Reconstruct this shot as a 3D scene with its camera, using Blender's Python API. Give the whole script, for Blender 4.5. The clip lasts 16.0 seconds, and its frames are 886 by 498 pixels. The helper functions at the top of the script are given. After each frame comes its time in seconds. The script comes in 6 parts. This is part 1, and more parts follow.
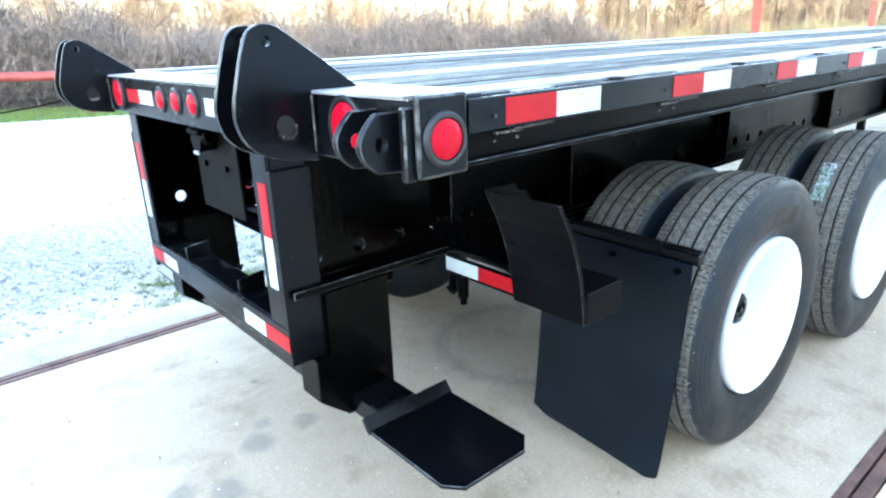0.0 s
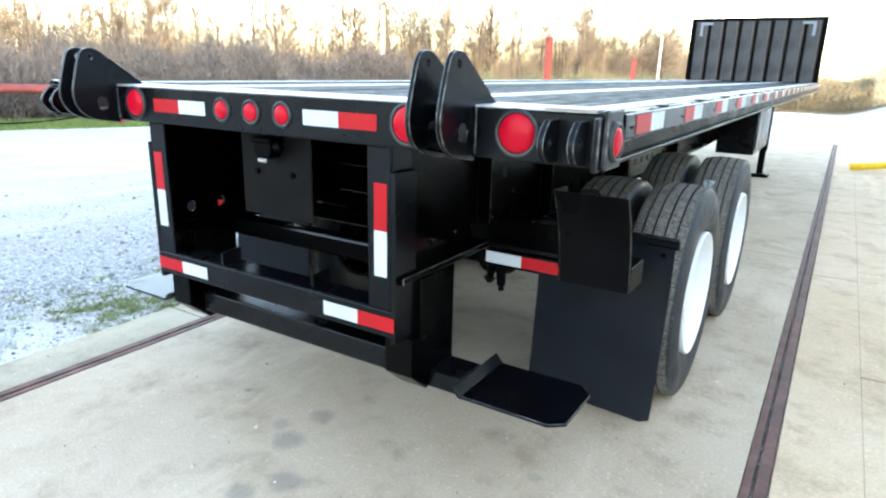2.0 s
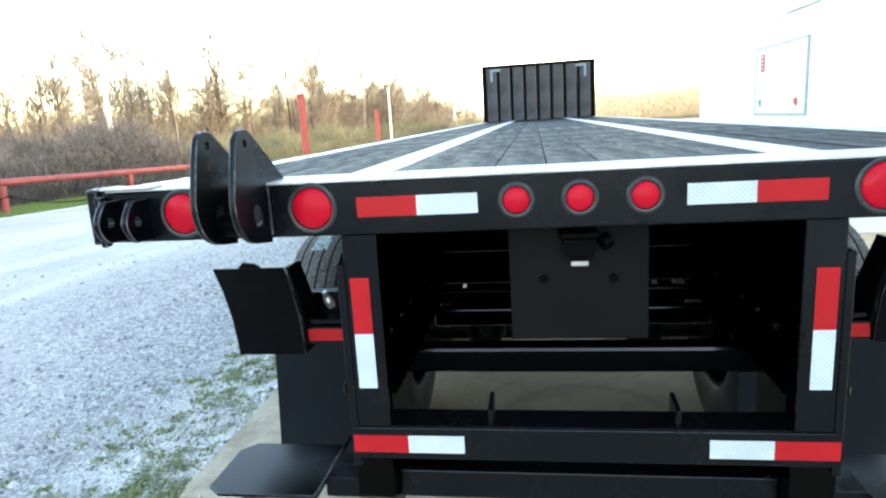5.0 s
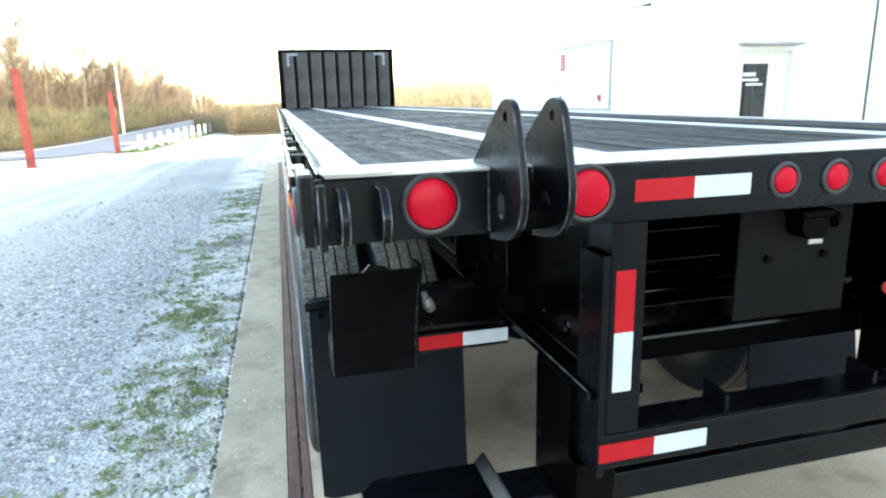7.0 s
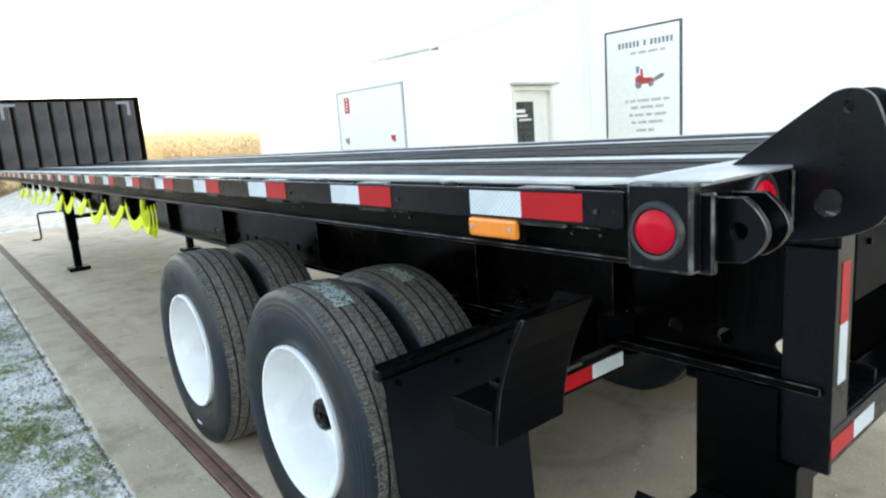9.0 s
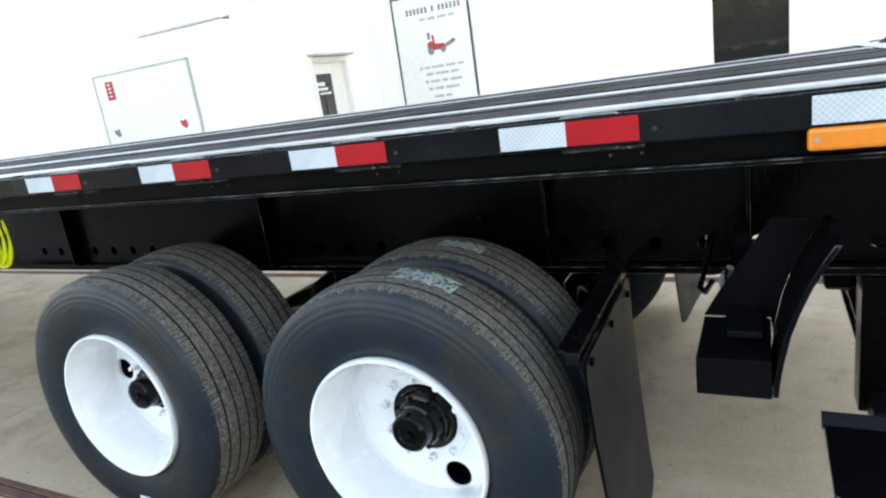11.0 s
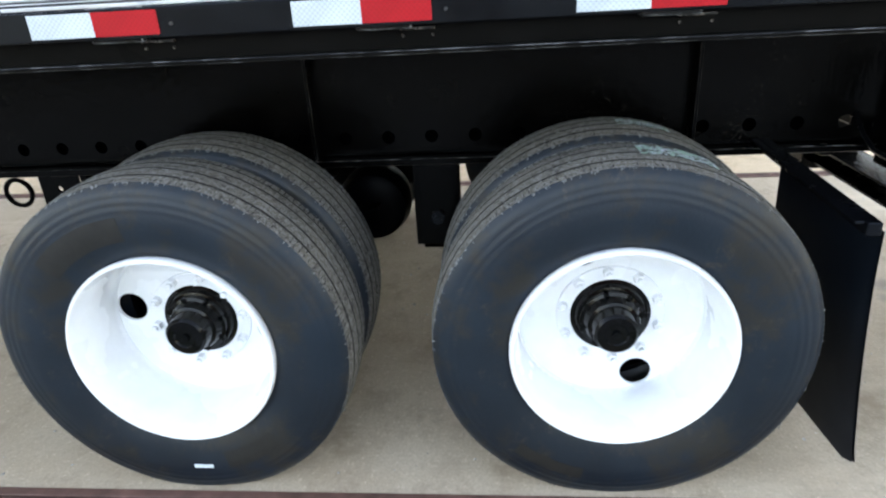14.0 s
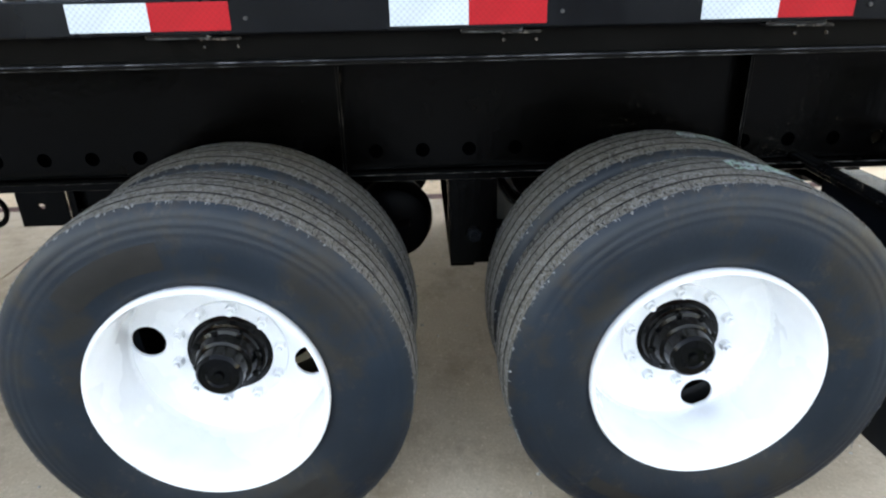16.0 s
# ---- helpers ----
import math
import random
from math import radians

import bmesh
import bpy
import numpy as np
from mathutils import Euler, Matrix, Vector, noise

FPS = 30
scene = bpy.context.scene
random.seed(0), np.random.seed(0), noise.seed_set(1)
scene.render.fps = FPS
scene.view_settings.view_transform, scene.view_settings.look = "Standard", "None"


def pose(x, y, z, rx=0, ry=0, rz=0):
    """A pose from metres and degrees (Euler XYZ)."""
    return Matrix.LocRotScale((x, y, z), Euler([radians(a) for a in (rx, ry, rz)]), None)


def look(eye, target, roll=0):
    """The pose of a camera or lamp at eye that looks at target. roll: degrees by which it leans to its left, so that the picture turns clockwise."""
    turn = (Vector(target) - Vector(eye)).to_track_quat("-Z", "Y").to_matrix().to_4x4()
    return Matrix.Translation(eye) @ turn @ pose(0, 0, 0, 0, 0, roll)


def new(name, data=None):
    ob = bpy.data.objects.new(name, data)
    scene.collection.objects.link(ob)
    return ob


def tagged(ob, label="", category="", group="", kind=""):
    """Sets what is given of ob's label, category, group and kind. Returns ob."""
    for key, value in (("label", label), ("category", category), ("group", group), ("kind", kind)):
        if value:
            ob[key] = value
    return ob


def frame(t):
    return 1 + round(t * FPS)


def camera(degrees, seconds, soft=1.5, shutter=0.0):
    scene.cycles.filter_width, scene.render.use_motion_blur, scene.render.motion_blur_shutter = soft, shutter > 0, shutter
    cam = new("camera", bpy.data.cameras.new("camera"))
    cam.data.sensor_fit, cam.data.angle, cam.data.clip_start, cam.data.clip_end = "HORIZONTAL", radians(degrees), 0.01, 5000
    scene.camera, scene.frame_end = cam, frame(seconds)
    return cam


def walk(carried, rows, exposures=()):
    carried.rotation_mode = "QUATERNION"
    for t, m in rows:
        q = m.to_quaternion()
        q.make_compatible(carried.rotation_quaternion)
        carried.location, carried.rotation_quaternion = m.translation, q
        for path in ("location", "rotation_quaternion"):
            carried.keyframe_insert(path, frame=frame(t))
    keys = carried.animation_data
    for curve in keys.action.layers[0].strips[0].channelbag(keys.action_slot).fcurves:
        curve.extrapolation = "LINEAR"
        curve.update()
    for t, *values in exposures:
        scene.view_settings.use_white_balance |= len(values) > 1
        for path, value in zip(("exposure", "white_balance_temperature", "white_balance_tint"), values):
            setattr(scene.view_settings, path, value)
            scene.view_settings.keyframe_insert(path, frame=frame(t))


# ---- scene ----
EXPOSURES = [(0, 4.22, 7050, 13), (1, 3.80, 7300, 13), (1.5, 3.73, 7500, 13), (2.5, 3.62, 8000, 13), (3.5, 3.54, 7900, 12), (5, 3.38, 7750, 10), (7.5, 3.50, 8350, 12), (8, 3.38, 8600, 12), (10.5, 2.88, 9500, 20), (11.5, 3.38, 9000, 19), (12.5, 3.42, 9000, 20), (14.5, 3.36, 9200, 21), (16, 3.36, 9500, 22)]
cam = camera(70.5, 16.0, 2.2)
PATH = [
    (0, (2.139, -0.694, 1.521), (0.689, 0.523, 0.877), -2.2),
    (0.5, (2.088, -1.001, 1.516), (0.808, 0.401, 0.888), -1.4),
    (1, (2.006, -1.24, 1.513), (0.85, 0.276, 0.909), 0.8),
    (1.5, (1.954, -1.446, 1.508), (0.834, 0.085, 0.873), -1.9),
    (2, (1.746, -1.531, 1.51), (0.734, 0.103, 0.958), 1.4),
    (2.5, (1.466, -1.615, 1.546), (0.666, 0.15, 1.049), 0.9),
    (3, (1.161, -1.591, 1.54), (0.365, 0.176, 1.048), -0.9),
    (3.5, (0.843, -1.577, 1.545), (0.168, 0.248, 1.08), -0.9),
    (4, (0.519, -1.633, 1.558), (0.102, 0.269, 1.099), -3.4),
    (4.5, (0.199, -1.597, 1.531), (-0.137, 0.338, 1.156), -3.2),
    (5, (-0.102, -1.52, 1.553), (-0.402, 0.415, 1.147), -3.5),
    (5.1, (-0.18, -1.513, 1.545), (-0.501, 0.426, 1.172), -3.0),
    (5.2, (-0.252, -1.519, 1.531), (-0.529, 0.423, 1.144), -3.0),
    (7.3, (-1.462, -1.177, 1.564), (-0.95, 0.699, 1.097), -0.9),
    (7.5, (-1.558, -1.125, 1.545), (-1.044, 0.756, 1.097), -0.1),
    (8, (-1.782, -0.914, 1.543), (-1.065, 0.915, 1.166), -2.9),
    (8.2, (-1.867, -0.839, 1.543), (-1.052, 0.945, 1.154), -3.6),
    (10.3, (-2.61, 0.108, 1.503), (-0.97, 1.182, 1.106), -4.6),
    (10.5, (-2.631, 0.225, 1.53), (-0.988, 1.258, 1.048), -4.4),
    (11, (-2.635, 0.574, 1.518), (-0.93, 1.491, 1.014), -8.4),
    (11.5, (-2.713, 0.922, 1.478), (-0.981, 1.667, 0.811), -4.8),
    (12, (-2.746, 1.213, 1.475), (-0.96, 1.78, 0.775), -4.4),
    (12.5, (-2.652, 1.51, 1.451), (-0.89, 2.05, 0.675), -4.6),
    (13, (-2.721, 1.748, 1.443), (-0.923, 2.084, 0.634), -3.5),
    (13.5, (-2.75, 1.863, 1.458), (-0.921, 2.043, 0.669), -2.2),
    (14, (-2.721, 1.886, 1.448), (-0.903, 2.067, 0.635), -3.4),
    (14.5, (-2.684, 1.885, 1.44), (-0.866, 2.052, 0.624), -3.1),
    (15, (-2.616, 1.89, 1.432), (-0.808, 2.112, 0.607), -4.0),
    (15.5, (-2.577, 2.003, 1.415), (-0.777, 2.179, 0.561), -1.3),
    (16, (-2.589, 2.275, 1.434), (-0.753, 2.215, 0.642), -1.2),
]
walk(cam, [(t, look(eye, target, roll)) for t, eye, target, roll in PATH], EXPOSURES)

# ---- world, sun ----
world = bpy.data.worlds.new("world")
scene.world = world
world.use_nodes = True
wn = world.node_tree
sky = wn.nodes.new("ShaderNodeTexSky")
sky.sky_type = "NISHITA"
sky.sun_disc = False
SUN_ELEV, SUN_AZ = radians(11), radians(118)
sky.sun_elevation, sky.sun_rotation = SUN_ELEV, SUN_AZ
sky.air_density, sky.dust_density, sky.ozone_density = 0.85, 0.8, 1.0
wn.links.new(sky.outputs[0], wn.nodes["Background"].inputs[0])
wn.nodes["Background"].inputs[1].default_value = 0.15
sun_from = Vector((math.sin(SUN_AZ) * math.cos(SUN_ELEV), math.cos(SUN_AZ) * math.cos(SUN_ELEV), math.sin(SUN_ELEV)))
sun_data = bpy.data.lights.new("sun", "SUN")
sun_data.energy, sun_data.angle, sun_data.color = 0.4, radians(1.5), (1.0, 0.92, 0.80)
sun = new("sun", sun_data)
sun.matrix_world = look(sun_from * 100, (0, 0, 0))


# ---- mesh helpers ----
def box(bm, x0, x1, y0, y1, z0, z1, bevel=0.0, seg=1):
    v = [bm.verts.new((x, y, z)) for x in (x0, x1) for y in (y0, y1) for z in (z0, z1)]
    faces = [bm.faces.new([v[i] for i in q]) for q in ((0, 1, 3, 2), (4, 6, 7, 5), (0, 4, 5, 1), (2, 3, 7, 6), (0, 2, 6, 4), (1, 5, 7, 3))]
    if bevel > 0:
        edges = list({e for f in faces for e in f.edges})
        for f in bmesh.ops.bevel(bm, geom=edges, offset=bevel, segments=seg, affect="EDGES", profile=0.5)["faces"]:
            f.material_index = 1
    return bm


def basis(d):
    d = Vector(d).normalized()
    u = d.orthogonal().normalized()
    return d, u, d.cross(u)


def rings(bm, loops, close=True, caps=True):
    """Joins loops of points, each the same count, with faces."""
    vs = [[bm.verts.new(p) for p in lp] for lp in loops]
    n = len(vs[0])
    for a, b in zip(vs, vs[1:]):
        for i in range(n if close else n - 1):
            bm.faces.new((a[i], a[(i + 1) % n], b[(i + 1) % n], b[i]))
    if caps and close:
        bm.faces.new(vs[0][::-1])
        bm.faces.new(vs[-1])
    return vs


def cyl(bm, p0, p1, r0, r1=None, n=16, caps=True):
    p0, p1 = Vector(p0), Vector(p1)
    d, u, w = basis(p1 - p0)
    r1 = r0 if r1 is None else r1
    ring = lambda p, r: [p + r * (math.cos(2 * math.pi * i / n) * u + math.sin(2 * math.pi * i / n) * w) for i in range(n)]
    rings(bm, [ring(p0, r0), ring(p1, r1)], caps=caps)


def tube(bm, pts, r, n=8):
    pts = [Vector(p) for p in pts]
    loops, u = [], None
    for i, p in enumerate(pts):
        d = (pts[min(i + 1, len(pts) - 1)] - pts[max(i - 1, 0)]).normalized()
        u = d.orthogonal().normalized() if u is None else (u - d * u.dot(d)).normalized()
        w = d.cross(u)
        loops.append([p + r * (math.cos(2 * math.pi * k / n) * u + math.sin(2 * math.pi * k / n) * w) for k in range(n)])
    rings(bm, loops)


def lathe(bm, profile, centre, axis, n=48, closed=False):
    """Turns (along, radius) pairs round an axis."""
    c = Vector(centre)
    d, u, w = basis(axis)
    loops = []
    for k in range(n):
        a = 2 * math.pi * k / n
        e = math.cos(a) * u + math.sin(a) * w
        loops.append([c + d * s + e * r for s, r in profile])
    loops.append(loops[0])
    vs = [[bm.verts.new(p) for p in lp] for lp in loops[:-1]]
    vs.append(vs[0])
    m = len(profile)
    for a, b in zip(vs, vs[1:]):
        for i in range(m if closed else m - 1):
            j = (i + 1) % m
            bm.faces.new((a[i], b[i], b[j], a[j]))
    return bm


def prism(bm, outline, axis, a, b, bevel=0.0):
    """Extrudes an outline along an axis: 'x' takes (y, z) pairs, 'y' takes (x, z), 'z' takes (x, y)."""
    put = {"x": lambda p, s: (s, p[0], p[1]), "y": lambda p, s: (p[0], s, p[1]), "z": lambda p, s: (p[0], p[1], s)}[axis]
    va = [bm.verts.new(put(p, a)) for p in outline]
    vb = [bm.verts.new(put(p, b)) for p in outline]
    n = len(outline)
    faces = [bm.faces.new(va[::-1]), bm.faces.new(vb)]
    for i in range(n):
        faces.append(bm.faces.new((va[i], va[(i + 1) % n], vb[(i + 1) % n], vb[i])))
    if bevel > 0:
        edges = list(set(faces[0].edges) | set(faces[1].edges))
        for f in bmesh.ops.bevel(bm, geom=edges, offset=bevel, segments=1, affect="EDGES")["faces"]:
            f.material_index = 1


def holed_plate(bm, y0, y1, z0, z1, cy, cz, r, x0, x1, n=16):
    """A plate across x with one round hole through it."""
    per = []
    for k in range(n):
        a = 2 * math.pi * k / n
        c, s = math.cos(a), math.sin(a)
        m = max(abs(c), abs(s))
        per.append((c / m, s / m))
    outer = [((y0 + y1) / 2 + p[0] * (y1 - y0) / 2, (z0 + z1) / 2 + p[1] * (z1 - z0) / 2) for p in per]
    inner = [(cy + r * math.cos(2 * math.pi * k / n), cz + r * math.sin(2 * math.pi * k / n)) for k in range(n)]
    lay = [[bm.verts.new((x, *p)) for p in pts] for x, pts in ((x0, outer), (x0, inner), (x1, inner), (x1, outer))]
    for a, b in zip(lay, lay[1:]):
        for i in range(n):
            bm.faces.new((a[i], a[(i + 1) % n], b[(i + 1) % n], b[i]))


def pierced_plate(bm, outline, holes, x0, x1, chamfer=0.003):
    """A plate across x from (y, z) outlines, with chamfered rim (slot 1) and round holes (y, z, radius) through it."""
    cy = sum(p[0] for p in outline) / len(outline)
    cz = sum(p[1] for p in outline) / len(outline)
    far = max(math.hypot(p[0] - cy, p[1] - cz) for p in outline)
    small = [(cy + (y - cy) * (1 - chamfer / far), cz + (z - cz) * (1 - chamfer / far)) for y, z in outline]
    ring = lambda pts, x: [bm.verts.new((x, y, z)) for y, z in pts]
    loop = lambda vs: [bm.edges.get((a, b)) or bm.edges.new((a, b)) for a, b in zip(vs, vs[1:] + vs[:1])]
    rim = [ring(small, x0), ring(outline, x0 + chamfer), ring(outline, x1 - chamfer), ring(small, x1)]
    for a, b, slot in zip(rim, rim[1:], (1, 0, 1)):
        for i in range(len(a)):
            j = (i + 1) % len(a)
            bm.faces.new((a[i], a[j], b[j], b[i])).material_index = slot
    caps = [loop(rim[0]), loop(rim[-1])]
    for y, z, r in holes:
        pts = [(y + r * math.cos(2 * math.pi * k / 20), z + r * math.sin(2 * math.pi * k / 20)) for k in range(20)]
        a, b = ring(pts, x0), ring(pts, x1)
        for i in range(20):
            j = (i + 1) % 20
            bm.faces.new((a[i], a[j], b[j], b[i]))
        caps[0] += loop(a)
        caps[1] += loop(b)
    for edges in caps:
        bmesh.ops.triangle_fill(bm, use_beauty=True, edges=edges)


def softened(pts, first, last):
    """Cuts the corners of part of an outline, twice, so that it reads as a curve."""
    mid = pts[first:last + 1]
    for _ in range(2):
        cut = [mid[0]]
        for (a, b), (c, d) in zip(mid, mid[1:]):
            cut += [(a * 0.75 + c * 0.25, b * 0.75 + d * 0.25), (a * 0.25 + c * 0.75, b * 0.25 + d * 0.75)]
        mid = cut + [mid[-1]]
    return pts[:first] + mid + pts[last + 1:]


def arc(cx, cy, r, a0, a1, n):
    return [(cx + r * math.cos(radians(a0 + (a1 - a0) * i / n)), cy + r * math.sin(radians(a0 + (a1 - a0) * i / n))) for i in range(n + 1)]


def mesh_of(bm, material, smooth=None):
    bmesh.ops.recalc_face_normals(bm, faces=bm.faces)
    if not isinstance(material, (list, tuple)):
        for f in bm.faces:
            f.material_index = 0
    me = bpy.data.meshes.new("mesh")
    bm.to_mesh(me)
    bm.free()
    for m in material if isinstance(material, (list, tuple)) else (material,):
        me.materials.append(m)
    if smooth is not None:
        me.shade_smooth()
        me.set_sharp_from_angle(angle=radians(smooth))
    return me


def part(name, bm, material, parent, label="", smooth=None):
    ob = new(name, mesh_of(bm, material, smooth))
    ob.parent = parent
    return tagged(ob, label)


def thing(name, label, category, group="", at=(0, 0, 0)):
    ob = new(name)
    ob.location = at
    ob.empty_display_size = 0.1
    return tagged(ob, label, category, group)


def solid(name, bm, material, label, category="", kind="", group="", smooth=None):
    return tagged(new(name, mesh_of(bm, material, smooth)), label, category, group, kind)


def shared(name, me, parent, m):
    """One more object on a mesh that alike pieces share."""
    ob = new(name, me)
    ob.parent = parent
    ob.matrix_basis = m
    return ob


B = bmesh.new


# ---- materials ----
class Mat:
    """A small wrapper for node materials."""

    def __init__(self, name, rough=0.5, metal=0.0):
        self.m = bpy.data.materials.new(name)
        self.m.use_nodes = True
        self.t = self.m.node_tree
        self.p = self.t.nodes["Principled BSDF"]
        self.p.inputs["Roughness"].default_value = rough
        self.p.inputs["Metallic"].default_value = metal
        self.co = self.t.nodes.new("ShaderNodeTexCoord").outputs["Object"]

    def link(self, a, b):
        self.t.links.new(a, b)

    def scaled(self, sx, sy, sz):
        n = self.t.nodes.new("ShaderNodeMapping")
        n.inputs["Scale"].default_value = (sx, sy, sz)
        self.link(self.co, n.inputs[0])
        return n.outputs[0]

    def noise(self, scale, detail=4.0, rough=0.6, vec=None):
        n = self.t.nodes.new("ShaderNodeTexNoise")
        n.inputs["Scale"].default_value, n.inputs["Detail"].default_value, n.inputs["Roughness"].default_value = scale, detail, rough
        self.link(vec or self.co, n.inputs["Vector"])
        return n.outputs["Fac"]

    def voronoi(self, scale, feature="F1", vec=None, out="Distance"):
        n = self.t.nodes.new("ShaderNodeTexVoronoi")
        n.feature = feature
        n.inputs["Scale"].default_value = scale
        self.link(vec or self.co, n.inputs["Vector"])
        return n.outputs[out]

    def ramp(self, fac, stops):
        n = self.t.nodes.new("ShaderNodeValToRGB")
        el = n.color_ramp.elements
        while len(el) < len(stops):
            el.new(0.5)
        for e, (pos, col) in zip(el, stops):
            e.position = pos
            e.color = (*col, 1) if not isinstance(col, (int, float)) else (col, col, col, 1)
        self.link(fac, n.inputs[0])
        return n.outputs[0]

    def mix(self, fac, a, b, blend="MIX"):
        n = self.t.nodes.new("ShaderNodeMix")
        n.data_type, n.blend_type = "RGBA", blend
        for sock, v in ((n.inputs[0], fac), (n.inputs[6], a), (n.inputs[7], b)):
            if isinstance(v, (int, float)):
                sock.default_value = v
            elif isinstance(v, tuple):
                sock.default_value = (*v, 1)
            else:
                self.link(v, sock)
        return n.outputs[2]

    def near(self, place):
        n = self.t.nodes.new("ShaderNodeVectorMath")
        n.operation = "DISTANCE"
        n.inputs[1].default_value = place
        self.link(self.co, n.inputs[0])
        return n.outputs["Value"]

    def colour(self, v):
        if isinstance(v, tuple):
            self.p.inputs["Base Color"].default_value = (*v, 1)
        else:
            self.link(v, self.p.inputs["Base Color"])
        return self

    def rough(self, v):
        self.link(v, self.p.inputs["Roughness"])
        return self

    def bump(self, height, strength=0.3, distance=0.01):
        n = self.t.nodes.new("ShaderNodeBump")
        n.inputs["Strength"].default_value, n.inputs["Distance"].default_value = strength, distance
        self.link(height, n.inputs["Height"])
        self.link(n.outputs[0], self.p.inputs["Normal"])
        return self

    def coat(self, w, r=0.1):
        self.p.inputs["Coat Weight"].default_value, self.p.inputs["Coat Roughness"].default_value = w, r
        return self

    def random(self):
        return self.t.nodes.new("ShaderNodeObjectInfo").outputs["Random"]

    def island(self):
        return self.t.nodes.new("ShaderNodeNewGeometry").outputs["Random Per Island"]


def plain(name, col, rough, metal=0.0, vary=0.25, scale=14.0, bump=0.0, coat=0.0, spec=0.5):
    k = Mat(name, rough, metal)
    lo, hi = tuple(c * (1 - vary) for c in col), tuple(min(1, c * (1 + vary)) for c in col)
    f = k.noise(scale, 6)
    k.colour(k.ramp(f, [(0.3, lo), (0.7, hi)]))
    k.rough(k.ramp(k.noise(scale * 0.4, 3), [(0.3, max(rough - 0.1, 0.02)), (0.75, min(rough + 0.1, 1))]))
    if bump:
        k.bump(k.noise(scale * 6, 3), bump, 0.004)
    if coat:
        k.coat(coat)
    k.p.inputs["Specular IOR Level"].default_value = spec
    return k.m


def black_paint():
    k = Mat("black_gloss_paint", 0.3)
    grime = k.noise(2.2, 6, 0.65)
    fine = k.noise(60, 4)
    base = k.ramp(grime, [(0.35, (0.0019, 0.0022, 0.0030)), (0.62, (0.0034, 0.0039, 0.0050)), (0.82, (0.011, 0.011, 0.0115))])
    specks = k.ramp(k.noise(38, 8, 0.8), [(0.665, 0.0), (0.70, 1.0)])
    k.colour(k.mix(specks, base, (0.10, 0.098, 0.095)))
    k.rough(k.ramp(grime, [(0.3, 0.14), (0.7, 0.4)]))
    k.bump(fine, 0.12, 0.002)
    k.p.inputs["Specular IOR Level"].default_value = 0.22
    k.p.inputs["Specular Tint"].default_value = (0.78, 0.88, 1.0, 1)
    return k.m


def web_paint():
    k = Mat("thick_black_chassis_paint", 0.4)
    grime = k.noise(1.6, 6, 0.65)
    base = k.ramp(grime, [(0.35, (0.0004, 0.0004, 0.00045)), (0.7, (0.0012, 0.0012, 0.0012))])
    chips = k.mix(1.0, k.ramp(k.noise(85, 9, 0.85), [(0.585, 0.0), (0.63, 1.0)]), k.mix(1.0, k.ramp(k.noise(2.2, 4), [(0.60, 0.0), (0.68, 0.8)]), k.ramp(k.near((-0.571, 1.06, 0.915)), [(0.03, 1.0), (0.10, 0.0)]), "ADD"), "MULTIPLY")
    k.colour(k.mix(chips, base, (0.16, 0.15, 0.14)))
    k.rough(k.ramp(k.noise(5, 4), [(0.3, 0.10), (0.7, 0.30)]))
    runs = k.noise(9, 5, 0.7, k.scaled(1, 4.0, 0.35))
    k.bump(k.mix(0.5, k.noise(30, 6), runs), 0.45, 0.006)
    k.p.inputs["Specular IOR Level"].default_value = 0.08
    return k.m


def worn_lit_edge():
    k = Mat("worn_and_lit_edge_of_black_paint", 0.38)
    bare = k.ramp(k.noise(22, 6, 0.7), [(0.47, 0.0), (0.62, 1.0)])
    k.colour(k.mix(bare, (0.004, 0.0042, 0.0046), (0.13, 0.132, 0.135)))
    return k.m


def sidewall():
    k = Mat("sidewall_rubber", 0.5)
    col = k.mix(k.ramp(k.noise(2.5, 5), [(0.35, 0.0), (0.7, 1.0)]), (0.0034, 0.0082, 0.0138), (0.0073, 0.0164, 0.0268))
    scuff = k.ramp(k.noise(4.2, 8, 0.72), [(0.50, 0.0), (0.60, 0.8)])
    col = k.mix(scuff, col, (0.021, 0.018, 0.014))
    mud = k.ramp(k.noise(11, 8, 0.8), [(0.57, 0.0), (0.66, 0.7)])
    k.colour(k.mix(mud, col, (0.046, 0.037, 0.029)))
    k.rough(k.ramp(k.noise(6, 5), [(0.3, 0.33), (0.7, 0.55)]))
    k.bump(k.noise(90, 5), 0.2, 0.003)
    k.p.inputs["Specular IOR Level"].default_value = 0.36
    return k.m


def tread():
    k = Mat("tread_rubber", 0.8)
    col = k.mix(k.ramp(k.noise(5, 6), [(0.35, 0.0), (0.7, 1.0)]), (0.074, 0.064, 0.051), (0.158, 0.138, 0.110))
    fleck = k.ramp(k.noise(85, 8, 0.9), [(0.47, 0.0), (0.58, 0.9)])
    cuts = k.ramp(k.noise(60, 6, 0.8), [(0.40, 0.35), (0.47, 1.0)])
    k.colour(k.mix(1.0, k.mix(fleck, col, (0.30, 0.295, 0.28)), cuts, "MULTIPLY"))
    k.bump(k.noise(160, 4, 0.8), 0.6, 0.004)
    return k.m


